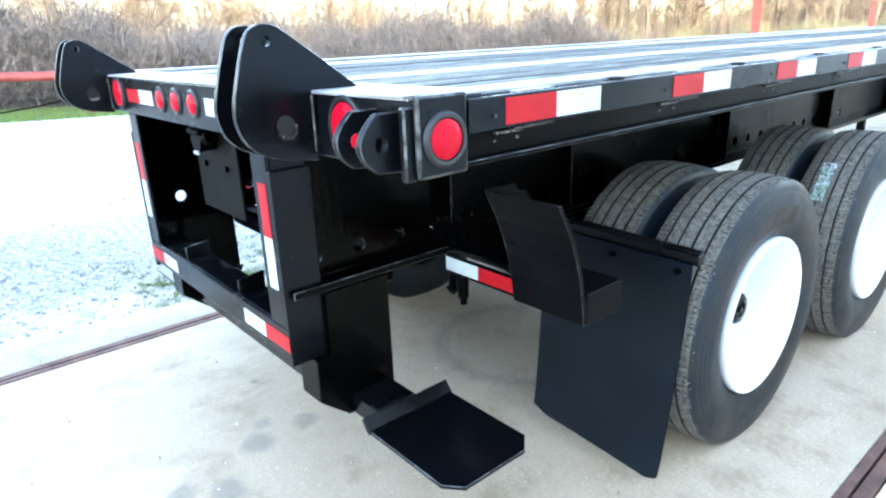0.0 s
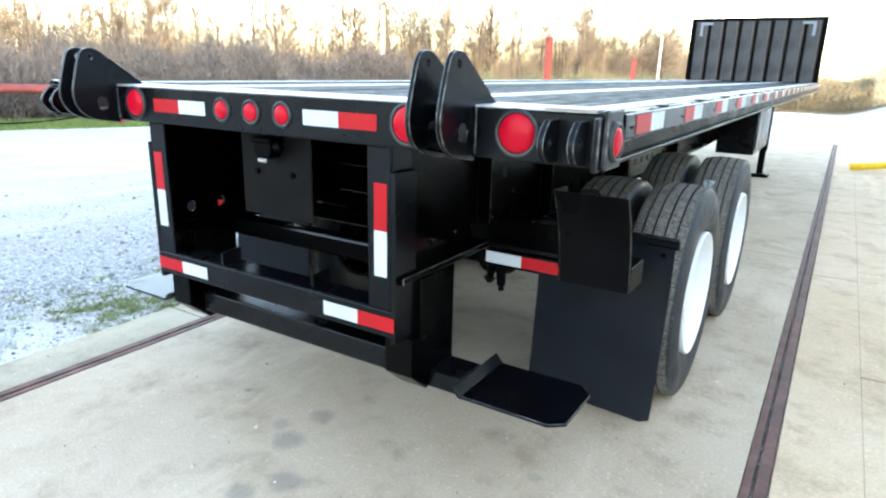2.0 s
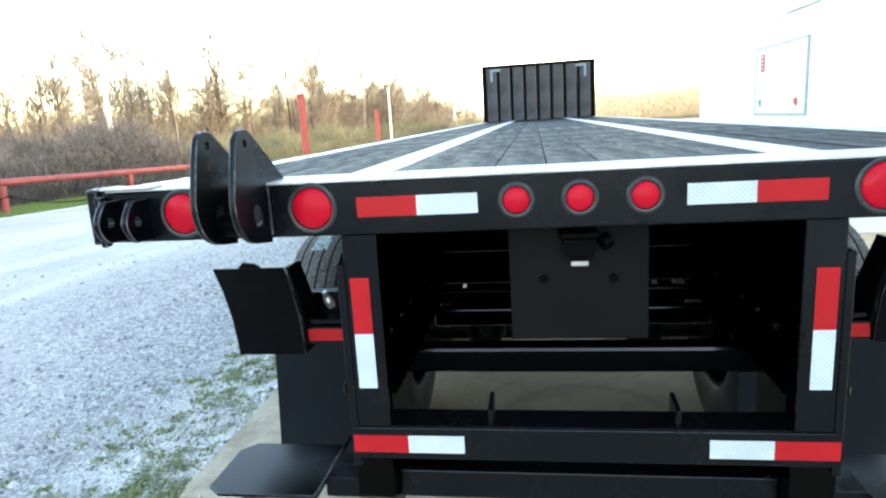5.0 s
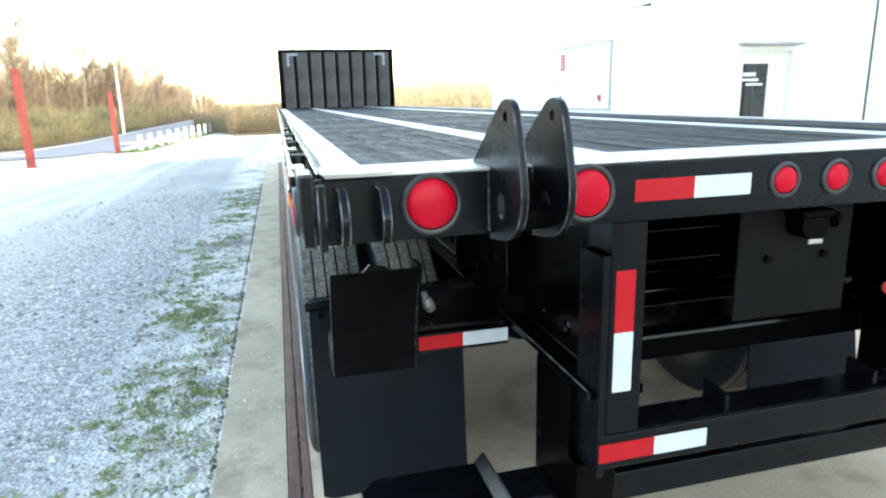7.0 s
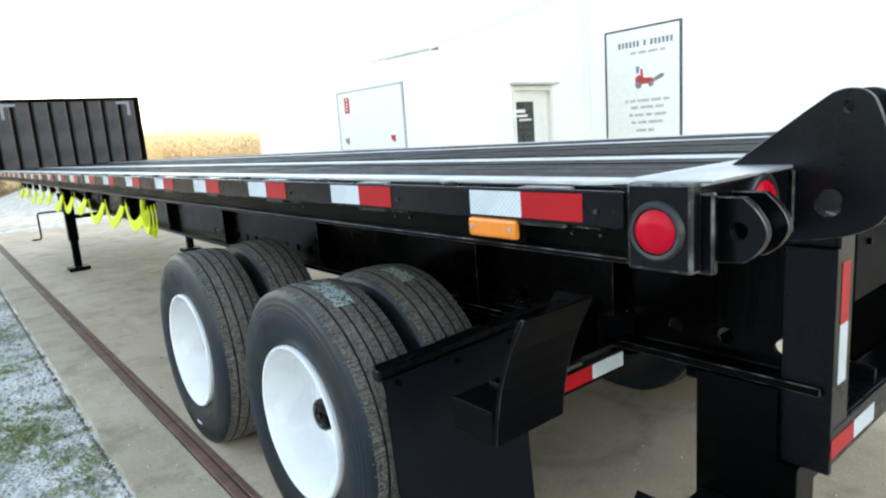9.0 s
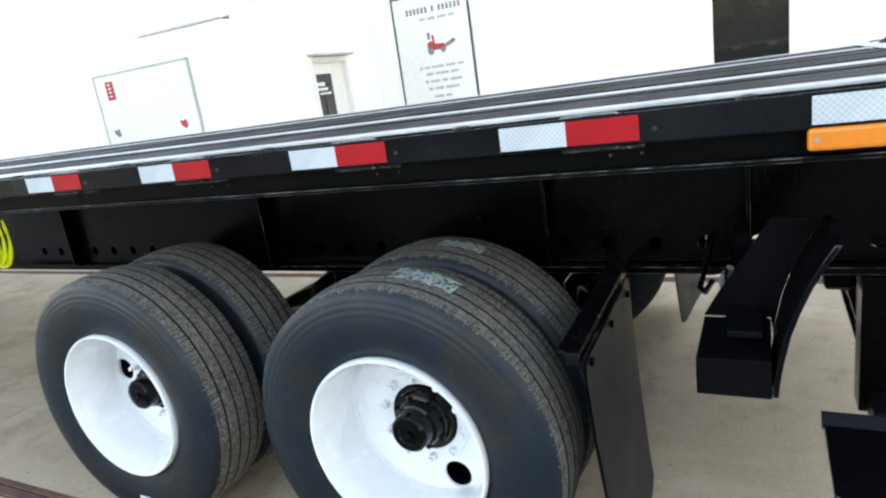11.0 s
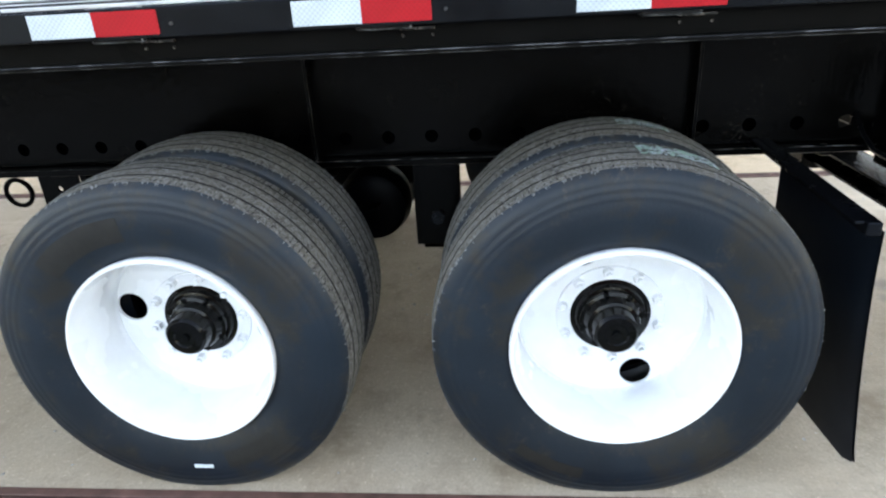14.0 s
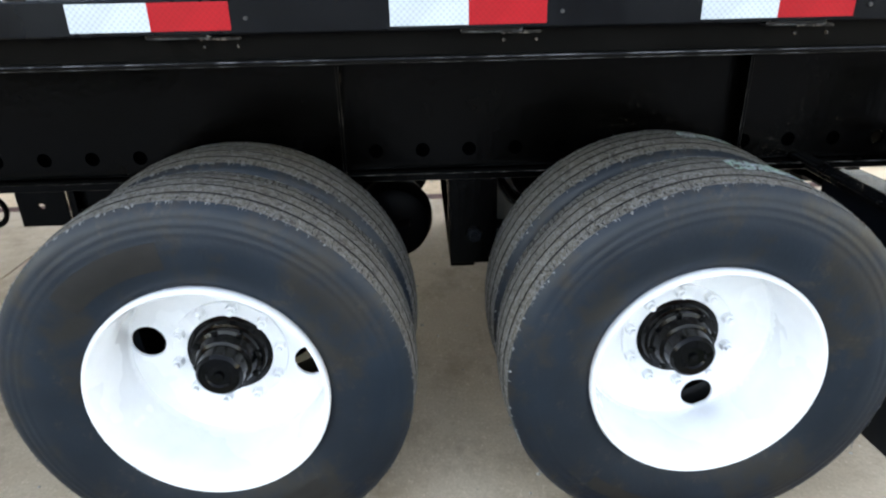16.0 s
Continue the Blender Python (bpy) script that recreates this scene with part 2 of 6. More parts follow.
def tape(name, col, cells=0.76):
    k = Mat(name, 0.35)
    # a lozenge lattice in the plane of the strip
    axes = k.t.nodes.new("ShaderNodeSeparateXYZ")
    k.link(k.co, axes.inputs[0])

    def summed(a, b, how="ADD"):
        q = k.t.nodes.new("ShaderNodeMath")
        q.operation = how
        k.link(a, q.inputs[0])
        k.link(b, q.inputs[1])
        return q.outputs[0]

    along = summed(axes.outputs[0], axes.outputs[1])
    flat_co = k.t.nodes.new("ShaderNodeCombineXYZ")
    k.link(summed(along, axes.outputs[2]), flat_co.inputs[0])
    k.link(summed(along, axes.outputs[2], "SUBTRACT"), flat_co.inputs[1])
    n = k.t.nodes.new("ShaderNodeTexVoronoi")
    n.voronoi_dimensions = "2D"
    n.inputs["Scale"].default_value, n.inputs["Randomness"].default_value = 85, 0.05
    k.link(flat_co.outputs[0], n.inputs["Vector"])
    lines = k.ramp(n.outputs["Distance"], [(0.36, 1.0), (0.60, cells)])
    dirt = k.ramp(k.noise(9, 6), [(0.35, 0.84), (0.7, 1.0)])
    k.colour(k.mix(1.0, k.mix(1.0, col, lines, "MULTIPLY"), dirt, "MULTIPLY"))
    k.p.inputs["Specular IOR Level"].default_value = 0.2
    return k.m


def concrete(name, lo, hi, warm, spots=(), swirl_shades=()):
    k = Mat(name, 0.85)
    big, mid, fine = k.noise(0.55, 6, 0.6), k.noise(3.5, 7, 0.65), k.noise(90, 4, 0.7)
    col = k.mix(k.ramp(big, [(0.35, 0.0), (0.7, 1.0)]), lo, hi)
    col = k.mix(k.ramp(mid, [(0.45, 0.0), (0.75, 0.55)]), col, warm)
    col = k.mix(k.ramp(k.noise(1.7, 5, 0.7), [(0.62, 0.0), (0.72, 0.45)]), col, tuple(c * 0.55 for c in lo))
    col = k.mix(1.0, col, k.ramp(fine, [(0.28, 0.82), (0.7, 1.08)]), "MULTIPLY")
    grit = k.ramp(k.noise(42, 8, 0.8), [(0.56, 0.0), (0.66, 0.75)])
    col = k.mix(grit, col, tuple(min(1, c * 1.3) for c in hi))
    stain = k.ramp(k.noise(2.6, 8, 0.75), [(0.50, 0.0), (0.64, 0.65)])
    col = k.mix(stain, col, tuple(c * 0.72 for c in warm))
    scour = k.ramp(k.noise(0.9, 7, 0.7, k.scaled(1.6, 0.5, 1)), [(0.54, 0.0), (0.66, 0.55)])
    col = k.mix(scour, col, tuple(min(1, c * 1.16) for c in hi))
    wob = k.noise(14, 4)
    for x, y, r, dark in spots:
        n = k.t.nodes.new("ShaderNodeVectorMath")
        n.operation = "DISTANCE"
        n.inputs[1].default_value = (x, y, 0)
        k.link(k.co, n.inputs[0])
        a = k.t.nodes.new("ShaderNodeMath")
        a.operation = "MULTIPLY_ADD"
        k.link(wob, a.inputs[0])
        a.inputs[1].default_value = r * 1.2
        k.link(n.outputs["Value"], a.inputs[2])
        col = k.mix(k.ramp(a.outputs[0], [(r * 1.15, dark), (r * 1.75, 0.0)]), col, (0.2, 0.18, 0.16))
    for x, y, r in swirl_shades:
        # a round oily mark with a darker rim; the wide fade paints trailer shade
        n = k.t.nodes.new("ShaderNodeVectorMath")
        n.operation = "DISTANCE"
        n.inputs[1].default_value = (x, y, 0)
        k.link(k.co, n.inputs[0])
        a = k.t.nodes.new("ShaderNodeMath")
        a.operation = "MULTIPLY_ADD"
        k.link(wob, a.inputs[0])
        a.inputs[1].default_value = 0.16
        k.link(n.outputs["Value"], a.inputs[2])
        ring = k.ramp(a.outputs[0], [(r - 0.1, 0.42), (r, 0.4), (r + 0.06, 0.62), (r + 0.13, 0.3), (r + 0.5, 0.0)])
        col = k.mix(ring, col, (0.19, 0.17, 0.15))
    pits = k.ramp(k.voronoi(55), [(0.03, 0.55), (0.1, 1.0)])
    k.colour(k.mix(0.5, col, k.mix(1.0, col, pits, "MULTIPLY")))
    k.bump(fine, 0.25, 0.006)
    return k.m


def gravel_mat():
    k = Mat("grey_gravel", 0.9)
    cells = k.voronoi(41, out="Color")
    sep = k.t.nodes.new("ShaderNodeSeparateColor")
    k.link(cells, sep.inputs[0])
    stone = k.ramp(sep.outputs[0], [(0.0, (0.16, 0.166, 0.164)), (0.5, (0.36, 0.371, 0.366)), (1.0, (0.58, 0.59, 0.578))])
    gaps = k.ramp(k.voronoi(41, "DISTANCE_TO_EDGE"), [(0.02, 0.45), (0.12, 1.0)])
    stone = k.mix(1.0, stone, gaps, "MULTIPLY")
    xyz = k.t.nodes.new("ShaderNodeSeparateXYZ")
    k.link(k.co, xyz.inputs[0])

    def span(a, b, axis=0):
        n = k.t.nodes.new("ShaderNodeMapRange")
        for sock, v in zip(n.inputs[1:5], (a, b, 0.0, 1.0)):
            sock.default_value = v
        k.link(xyz.outputs[axis], n.inputs[0])
        return n.outputs[0]

    # packed pale dirt and long pale streaks farther out on the lot
    big = k.noise(0.28, 6, 0.6, k.scaled(0.9, 1.2, 1))
    packed = k.mix(1.0, span(-3.4, -6.5), k.ramp(big, [(0.30, 0.35), (0.60, 0.95)]), "MULTIPLY")
    col = k.mix(packed, stone, (0.53, 0.515, 0.475))
    col = k.mix(k.ramp(big, [(0.46, 0.0), (0.66, 0.45)]), col, (0.47, 0.46, 0.435))
    pale_streaks = k.ramp(k.noise(0.8, 5, 0.6, k.scaled(1.0, 0.08, 1)), [(0.50, 0.0), (0.62, 0.6)])
    col = k.mix(k.mix(1.0, pale_streaks, span(-2.9, -4.5), "MULTIPLY"), col, (0.61, 0.605, 0.585))
    # beige packed yard to the east
    col = k.mix(k.mix(1.0, span(-1.6, 0.6), (0.85, 0.85, 0.85), "MULTIPLY"), col, (0.60, 0.535, 0.43))
    # a strip of sand and moss washed up along the kerb
    near = span(-2.42, -1.86)
    sand = k.mix(1.0, span(-2.55, -2.05), k.ramp(k.noise(1.3, 4, 0.6), [(0.39, 0.0), (0.48, 0.92)]), "MULTIPLY")
    col = k.mix(sand, col, (0.70, 0.69, 0.66))
    haze = k.mix(1.0, near, k.ramp(k.noise(1.1, 5, 0.65), [(0.42, 0.0), (0.64, 0.45)]), "MULTIPLY")
    col = k.mix(haze, col, (0.26, 0.25, 0.17))
    moss = k.mix(1.0, near, k.ramp(k.noise(5.5, 7, 0.75), [(0.51, 0.0), (0.59, 0.75)]), "MULTIPLY")
    k.colour(k.mix(moss, col, (0.20, 0.205, 0.12)))
    k.bump(k.voronoi(41), 0.9, 0.02)
    return k.m


def leaf_mat(name, a, b):
    k = Mat(name, 0.75)
    k.colour(k.ramp(k.island(), [(0.0, a), (1.0, b)]))
    return k.m


BLACK = black_paint()
GLOSS = plain("fresh_black_enamel", (0.0012, 0.0014, 0.002), 0.16, vary=0.3, scale=6, spec=0.45)
STEP_PAINT = plain("black_step_enamel", (0.0022, 0.0026, 0.0036), 0.24, vary=0.3, scale=6, spec=0.2)
# worn paint on ears and lugs; on stiffeners and brackets a painted highlight
WORN_LIT_EDGE = worn_lit_edge()
EDGED = [BLACK, WORN_LIT_EDGE]
scuff = Mat("scuffed_ring", 0.45)
scuff.colour(scuff.mix(scuff.ramp(scuff.noise(48, 7, 0.8), [(0.53, 0.0), (0.62, 1.0)]), (0.004, 0.0042, 0.005), (0.2, 0.19, 0.185)))
SCUFF = scuff.m
WEB = web_paint()
SATIN = plain("satin_black_plate", (0.0032, 0.0034, 0.0042), 0.34, vary=0.35, scale=7, bump=0.06, spec=0.055)
# near-black painted on wherever the inside of the chassis should read as shaded
INNER_SHADE = plain("matt_black_inner_shade", (0.0006, 0.0006, 0.0007), 0.95, vary=0.4, bump=0.2, spec=0.0)
BLACK_DULL = plain("dull_black_steel", (0.0009, 0.0010, 0.0014), 0.4, vary=0.5, bump=0.1, spec=0.035)
FLAP = plain("smooth_black_rubber_sheet", (0.0046, 0.0076, 0.0122), 0.4, vary=0.3, scale=5, bump=0.05, spec=0.10)
TREAD = tread()
WALL_RUBBER = sidewall()
WHITE_PAINT = plain("white_wheel_paint", (0.85, 0.865, 0.885), 0.28, vary=0.05, scale=8, coat=0.3)
RED_LENS = plain("red_lamp_lens", (0.52, 0.004, 0.020), 0.35, vary=0.06, scale=30, coat=0.05, spec=0.12)
AMBER = plain("amber_lamp_lens", (0.85, 0.22, 0.01), 0.2, vary=0.08, scale=30, coat=0.6)
GROMMET = plain("black_rubber_grommet", (0.02, 0.022, 0.026), 0.4, vary=0.2)
TAPE_RED = tape("red_reflective_tape", (0.50, 0.011, 0.018), 0.86)
TAPE_WHITE = tape("white_reflective_tape", (0.60, 0.665, 0.71))
TAPE_OLD = tape("faded_reflective_tape", (0.26, 0.30, 0.34))
SPOTS = ((0.0, 0.09, 0.075, 0.5), (-0.01, 0.31, 0.06, 0.45), (0.19, -0.11, 0.075, 0.5), (0.1, -0.25, 0.06, 0.45), (0.07, -0.43, 0.08, 0.4), (-0.11, 0.165, 0.05, 0.35), (0.967, 0.44, 0.035, 0.3), (-0.465, 0.29, 0.02, 0.7))
CONCRETE = concrete("worn_beige_concrete", (0.52, 0.405, 0.29), (0.65, 0.53, 0.40), (0.45, 0.325, 0.215), SPOTS, ((0.13, 1.50, 0.44),))
CONCRETE_YARD = concrete("beige_yard_concrete", (0.67, 0.485, 0.315), (0.79, 0.605, 0.42), (0.60, 0.405, 0.245))
CONCRETE_GREY = concrete("yellow_grey_kerb_concrete", (0.41, 0.34, 0.245), (0.52, 0.44, 0.325), (0.31, 0.245, 0.16))
RUST = plain("rusty_brown_steel", (0.14, 0.065, 0.05), 0.7, vary=0.45, scale=9, bump=0.3)
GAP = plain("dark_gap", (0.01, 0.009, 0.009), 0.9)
GRAVEL = gravel_mat()
YELLOW_WEB = plain("yellow_green_webbing", (0.72, 0.78, 0.02), 0.6, vary=0.15, scale=40)
YELLOW_PAINT = plain("yellow_paint", (0.85, 0.55, 0.02), 0.45, vary=0.12)
RED_STEEL = plain("red_painted_steel", (0.20, 0.040, 0.036), 0.6, vary=0.3, scale=3)
PALE_METAL = plain("bare_worn_steel", (0.5, 0.5, 0.5), 0.35, metal=0.8, vary=0.2)

def plank_mat():
    k = Mat("black_stained_deck_wood", 0.4)
    grain = k.noise(9, 8, 0.7, k.scaled(6.0, 0.35, 6.0))
    wear = k.noise(1.4, 6, 0.7, k.scaled(1.0, 0.5, 1.0))
    col = k.ramp(grain, [(0.3, (0.002, 0.0025, 0.0035)), (0.7, (0.007, 0.008, 0.0105))])
    k.colour(k.mix(k.ramp(wear, [(0.58, 0.0), (0.72, 0.25)]), col, (0.035, 0.036, 0.04)))
    k.rough(k.mix(0.6, k.ramp(wear, [(0.35, 0.42), (0.65, 0.8)]), k.ramp(k.noise(7, 7, 0.75, k.scaled(1.0, 0.3, 1.0)), [(0.40, 0.36), (0.62, 0.85)])))
    k.bump(grain, 0.4, 0.004)
    k.p.inputs["Specular IOR Level"].default_value = 0.12
    k.p.inputs["Specular Tint"].default_value = (0.80, 0.90, 1.0, 1)
    return k.m


def siding_mat(col):
    k = Mat("white_metal_siding", 0.5)
    dirt = k.noise(1.2, 6, 0.65, k.scaled(1, 1, 0.3))
    k.colour(k.mix(k.ramp(dirt, [(0.45, 0.0), (0.75, 0.25)]), col, (0.78, 0.76, 0.72)))
    return k.m


PLANK = plank_mat()
STRIP = plain("worn_deck_steel", (0.58, 0.585, 0.59), 0.45, metal=0.55, vary=0.25, scale=6, bump=0.1)
SIDING = siding_mat((0.90, 0.90, 0.88))
TRIM_WHITE = plain("white_trim_paint", (0.8, 0.8, 0.78), 0.5, vary=0.05)
DARK_LINE = plain("dark_grey_trim", (0.06, 0.06, 0.065), 0.5)
ASPHALT = plain("pale_worn_asphalt", (0.20, 0.215, 0.24), 0.9, vary=0.15, scale=2)


def glass_mat():
    k = Mat("window_glass", 0.03)
    k.colour((0.02, 0.022, 0.02))
    k.p.inputs["Specular IOR Level"].default_value = 0.8
    return k.m


GLASS = glass_mat()

# ---- ground and slabs ----
def eased(a):
    a = np.clip(a, 0, 1)
    return a * a * (3 - 2 * a)


def ground_z(x, y):
    """Height of the lot: level beside the platform, falling gently to the north and rising to the south farther off."""
    fall = -0.0367 * (np.clip(y, -10, 55) - 1)
    reach = np.maximum(eased((-3 - np.asarray(x, float)) / 6), eased((np.asarray(y, float) - 17) / 14) * eased((9 - np.asarray(x, float)) / 8))
    return -0.035 + fall * reach


GRID_X = [-900, -500, -300, -200, -140, -100, -70, -50, -40, -32, -26, -22, -19, -17, -15, -13, -11, *np.arange(-10, -2.5, 0.5), -2, 0, *np.arange(1, 9.5, 1.0), 14, 25, 60, 150, 400, 900]
GRID_Y = [-900, -400, -200, -100, -50, -25, -15, *np.arange(-10, 17, 3.0), *np.arange(17, 32, 1.5), 36, 42, 48, 55, 62, 80, 110, 160, 260, 450, 900]
GRID_X, GRID_Y = [float(v) for v in GRID_X], [float(v) for v in GRID_Y]
bm = B()
grid = [[bm.verts.new((x, y, float(ground_z(x, y)))) for x in GRID_X] for y in GRID_Y]
for lower, upper in zip(grid, grid[1:]):
    for i in range(len(GRID_X) - 1):
        bm.faces.new((lower[i], lower[i + 1], upper[i + 1], upper[i]))
solid("ground", bm, GRAVEL, "grey crushed gravel lot with weeds and dirt", "ground", "structure", smooth=60)


def draped(name, outline, mat, label, category, lift=0.02):
    """A thin sheet with the given outline that follows the ground."""
    bm = B()
    bmesh.ops.triangulate(bm, faces=[bm.faces.new([bm.verts.new((x, y, 0)) for x, y in outline])])
    for axis, cuts in ((Vector((1, 0, 0)), GRID_X), (Vector((0, 1, 0)), GRID_Y)):
        for c in cuts:
            bmesh.ops.bisect_plane(bm, geom=bm.verts[:] + bm.edges[:] + bm.faces[:], plane_co=axis * c, plane_no=axis)
    for v in bm.verts:
        v.co.z = float(ground_z(v.co.x, v.co.y)) + lift
    solid(name, bm, mat, label, category, "structure", smooth=60)


def slab(name, x0, x1, y0, y1, mat, label, top=0.0, joints=()):
    """A concrete slab cut across at the given places."""
    root = None
    ys = [y0, *joints, y1]
    for a, b in zip(ys, ys[1:]):
        bm = B()
        box(bm, x0, x1, a + 0.006, b - 0.006, -0.25, top, 0.003)
        if root is None:
            root = solid(name, bm, mat, label, "pavement", "structure")
        else:
            part("slab", bm, mat, root)
    return root


slab("pavement_scale", -1.30, 1.645, -9.0, 16.2, CONCRETE, "worn beige concrete weighing platform with stains", 0.0, (-3.2, 4.55, 9.2))
kerb_rng = random.Random(8)
kerb = None
for k0, k1 in ((-9.0, -2.0), (-2.0, 0.75), (0.75, 4.6), (4.6, 8.0), (8.0, 16.2)):
    # crumbled edge towards the gravel
    ys = np.linspace(k0 + 0.005, k1 - 0.005, int((k1 - k0) / 0.035))
    left, drift = [], 0.0
    for y in ys:
        drift = 0.8 * drift + kerb_rng.gauss(0, 0.0028)
        left.append((-1.70 + drift + (0.018 if kerb_rng.random() < 0.02 else 0), float(y)))
    bm = B()
    prism(bm, left[::-1] + [(-1.397, k0 + 0.005), (-1.397, k1 - 0.005)], "z", -0.25, 0.0, 0.004)
    if kerb is None:
        kerb = solid("pavement_kerb", bm, CONCRETE_GREY, "worn yellow-grey concrete kerb strip along the gravel", "pavement", "structure")
    else:
        part("slab", bm, CONCRETE_GREY, kerb)
slab("pavement_apron", 1.742, 2.05, -9.0, 16.2, CONCRETE_YARD, "concrete strip beside the steel edge", -0.002, (-1.5, 4.1, 9.6))
slab("pavement_yard", 2.051, 6.3, -9.0, 15.0, CONCRETE_YARD, "concrete apron in front of the white building", -0.004, (-3.0, 2.2, 4.4, 6.6, 10.9))
bm = B()
box(bm, -1.62, 1.95, -8.9, 16.1, -0.5, -0.26)
solid("foundation", bm, GAP, "dark pit under the weighing platform", "foundation", "structure")


def edge_steel(name, inner, sign):
    """Two rusty angle irons with a dark gap between them."""
    root = None
    for a, b, top in ((0.002, 0.036, 0.004), (0.046, 0.092, 0.006)):
        bm = B()
        x0, x1 = sorted((inner + sign * a, inner + sign * b))
        box(bm, x0, x1, -8.95, 16.15, -0.12, top, 0.003)
        if root is None:
            root = solid(name, bm, RUST, "rusty brown steel edging of the weighing platform", "edging", "structure")
        else:
            part("angle_iron", bm, RUST, root)


edge_steel("trim_edge_west", -1.30, -1)
edge_steel("trim_edge_east", 1.645, 1)

# ---- trailer ----
trailer = thing("flatbed_trailer", "black painted flatbed semi-trailer with red and white reflective tape", "trailer")
ROWS_Y = [0.19, 4.45, 8.7, 12.76]


def P(name, build, mat=None, label="", smooth=None, parent=None):
    bm = B()
    build(bm)
    return part(name, bm, mat or BLACK, parent or trailer, label, smooth)


# rear cross beam and its corner blocks
P("rear_beam", lambda b: (box(b, -1.255, 1.255, 0.0, 0.012, 1.277, 1.412, 0.005, 2), box(b, -1.25, 1.25, 0.0125, 0.10, 1.277, 1.292), box(b, -1.25, 1.25, 0.0125, 0.10, 1.385, 1.400)), BLACK, "gloss black rear cross beam")
P("rear_deck_plate", lambda b: box(b, -1.235, 1.235, -0.004, 0.18, 1.4125, 1.419, 0.002), STRIP, "bright worn steel rear edge plate")
for s in (-1, 1):
    ox = 1.288 if s < 0 else 1.270
    x0, x1 = sorted((s * 1.256, s * ox))
    corner = P("corner_block", lambda b: box(b, x0, x1, -0.012, 0.108, 1.274, 1.424, 0.006, 2), EDGED)
    P("marker_lamp", lambda b: lathe(b, [(0.0, 0.037), (0.006, 0.037), (0.0075, 0.033), (0.009, 0.031), (0.0115, 0.025), (0.013, 0.014), (0.0135, 0.0005)], (s * ox, 0.05, 1.343), (s, 0, 0), 32), [RED_LENS], "round red side marker lamp", 40, corner)
    P("grommet", lambda b: lathe(b, [(-0.002, 0.052), (0.006, 0.050), (0.009, 0.046), (0.008, 0.040), (0.0, 0.038)], (s * ox, 0.05, 1.343), (s, 0, 0), 32), GROMMET, "", 40, corner)
    # ribbed gussets and a pair of chain lugs beside the corner
    P("corner_gusset", lambda b: (box(b, *sorted((s * 1.236, s * 1.254)), -0.03, -0.0005, 1.27, 1.405, 0.004)), EDGED)
    P("corner_plate", lambda b: box(b, *sorted((s * 1.10, s * 1.24)), -0.02, 0.05, 1.4195, 1.425, 0.002), STRIP)
    for lx in (1.128, 1.206):
        def lug(b, lx=lx):
            out = [(0.0, 1.395), (-0.058, 1.395), (-0.085, 1.37), (-0.1, 1.338), (-0.085, 1.305), (-0.06, 1.287), (0.0, 1.283)]
            pierced_plate(b, softened(out, 1, 5), ((-0.052, 1.34, 0.015),), s * lx - 0.009, s * lx + 0.009)
        P("chain_lug", lug, EDGED)
    # tall tilting ears
    for ex in (0.790, 0.886):
        def ear(b, ex=ex):
            out = [(0.12, 1.4195), (-0.055, 1.548), (-0.075, 1.557), (-0.098, 1.558), (-0.118, 1.55), (-0.134, 1.528), (-0.164, 1.42), (-0.170, 1.385), (-0.166, 1.35), (-0.152, 1.32), (-0.128, 1.297), (-0.09, 1.28), (-0.0005, 1.266), (-0.0005, 1.4195)]
            out = [(y * 1.07 if y < -0.05 else y, z) for y, z in out]
            pierced_plate(b, softened(out, 0, 12), ((-0.097, 1.524, 0.011),), s * ex - 0.008, s * ex + 0.008)
        er = P("hinge_ear", ear, EDGED, "tall black steel hinge ear")
        # no hole here: a flat disc coloured dark for the shade in a bore
        P("bore", lambda b: lathe(b, [(-0.0083, 0.0005), (-0.0083, 0.021), (0.0083, 0.021), (0.0083, 0.0005)], (s * ex, -0.072, 1.352), (1, 0, 0), 24), GAP, "flat dark disc painted as the shade in a pin bore", 40, er)

        def crescent(b, ex=ex):
            for side in (-1, 1):
                inner = arc(-0.072, 1.352, 0.0215, -150, 10, 16)
                outer = [(-0.072 + (y + 0.072) * k, 1.352 + (z - 1.352) * k) for (y, z), k in zip(inner, [1 + 0.55 * math.sin(math.pi * i / 16) ** 0.7 for i in range(17)])]
                prism(b, inner[1:-1] + outer[1:-1][::-1], "x", *sorted((s * ex + side * 0.0081, s * ex + side * 0.0089)))
        P("scuff_mark", crescent, SCUFF, "worn crescent round the bore", None, er)
        P("weld_plate", lambda b: box(b, s * ex - 0.014, s * ex + 0.014, -0.009, -0.0008, 1.285, 1.41, 0.003), EDGED, "", None, er)
    P("hinge_tube", lambda b: cyl(b, (s * 0.799, -0.075, 1.325), (s * 0.877, -0.075, 1.325), 0.028, n=24), BLACK_DULL, "", 40)


def round_lamp(x, r, ring, label):
    p = P("tail_lamp", lambda b: lathe(b, [(-0.001, r + 0.001), (0.004, r), (0.009, r * 0.93), (0.013, r * 0.7), (0.015, r * 0.35), (0.0155, 0.0005)], (x, 0.0, 1.35), (0, -1, 0), 40), RED_LENS, label, 50)
    P("grommet", lambda b: lathe(b, [(-0.001, ring), (0.005, ring - 0.001), (0.008, ring - 0.006), (0.007, r + 0.002), (-0.001, r + 0.001)], (x, 0.0, 1.35), (0, -1, 0), 40), GROMMET, "", 40, p)


for lamp_x in (-1.02, -0.667, 0.667, 1.02):
    round_lamp(lamp_x, 0.052, 0.066, "large round red tail lamp")
for lamp_x in (-0.151, 0.0, 0.151):
    round_lamp(lamp_x, 0.032, 0.045, "small round red marker lamp")


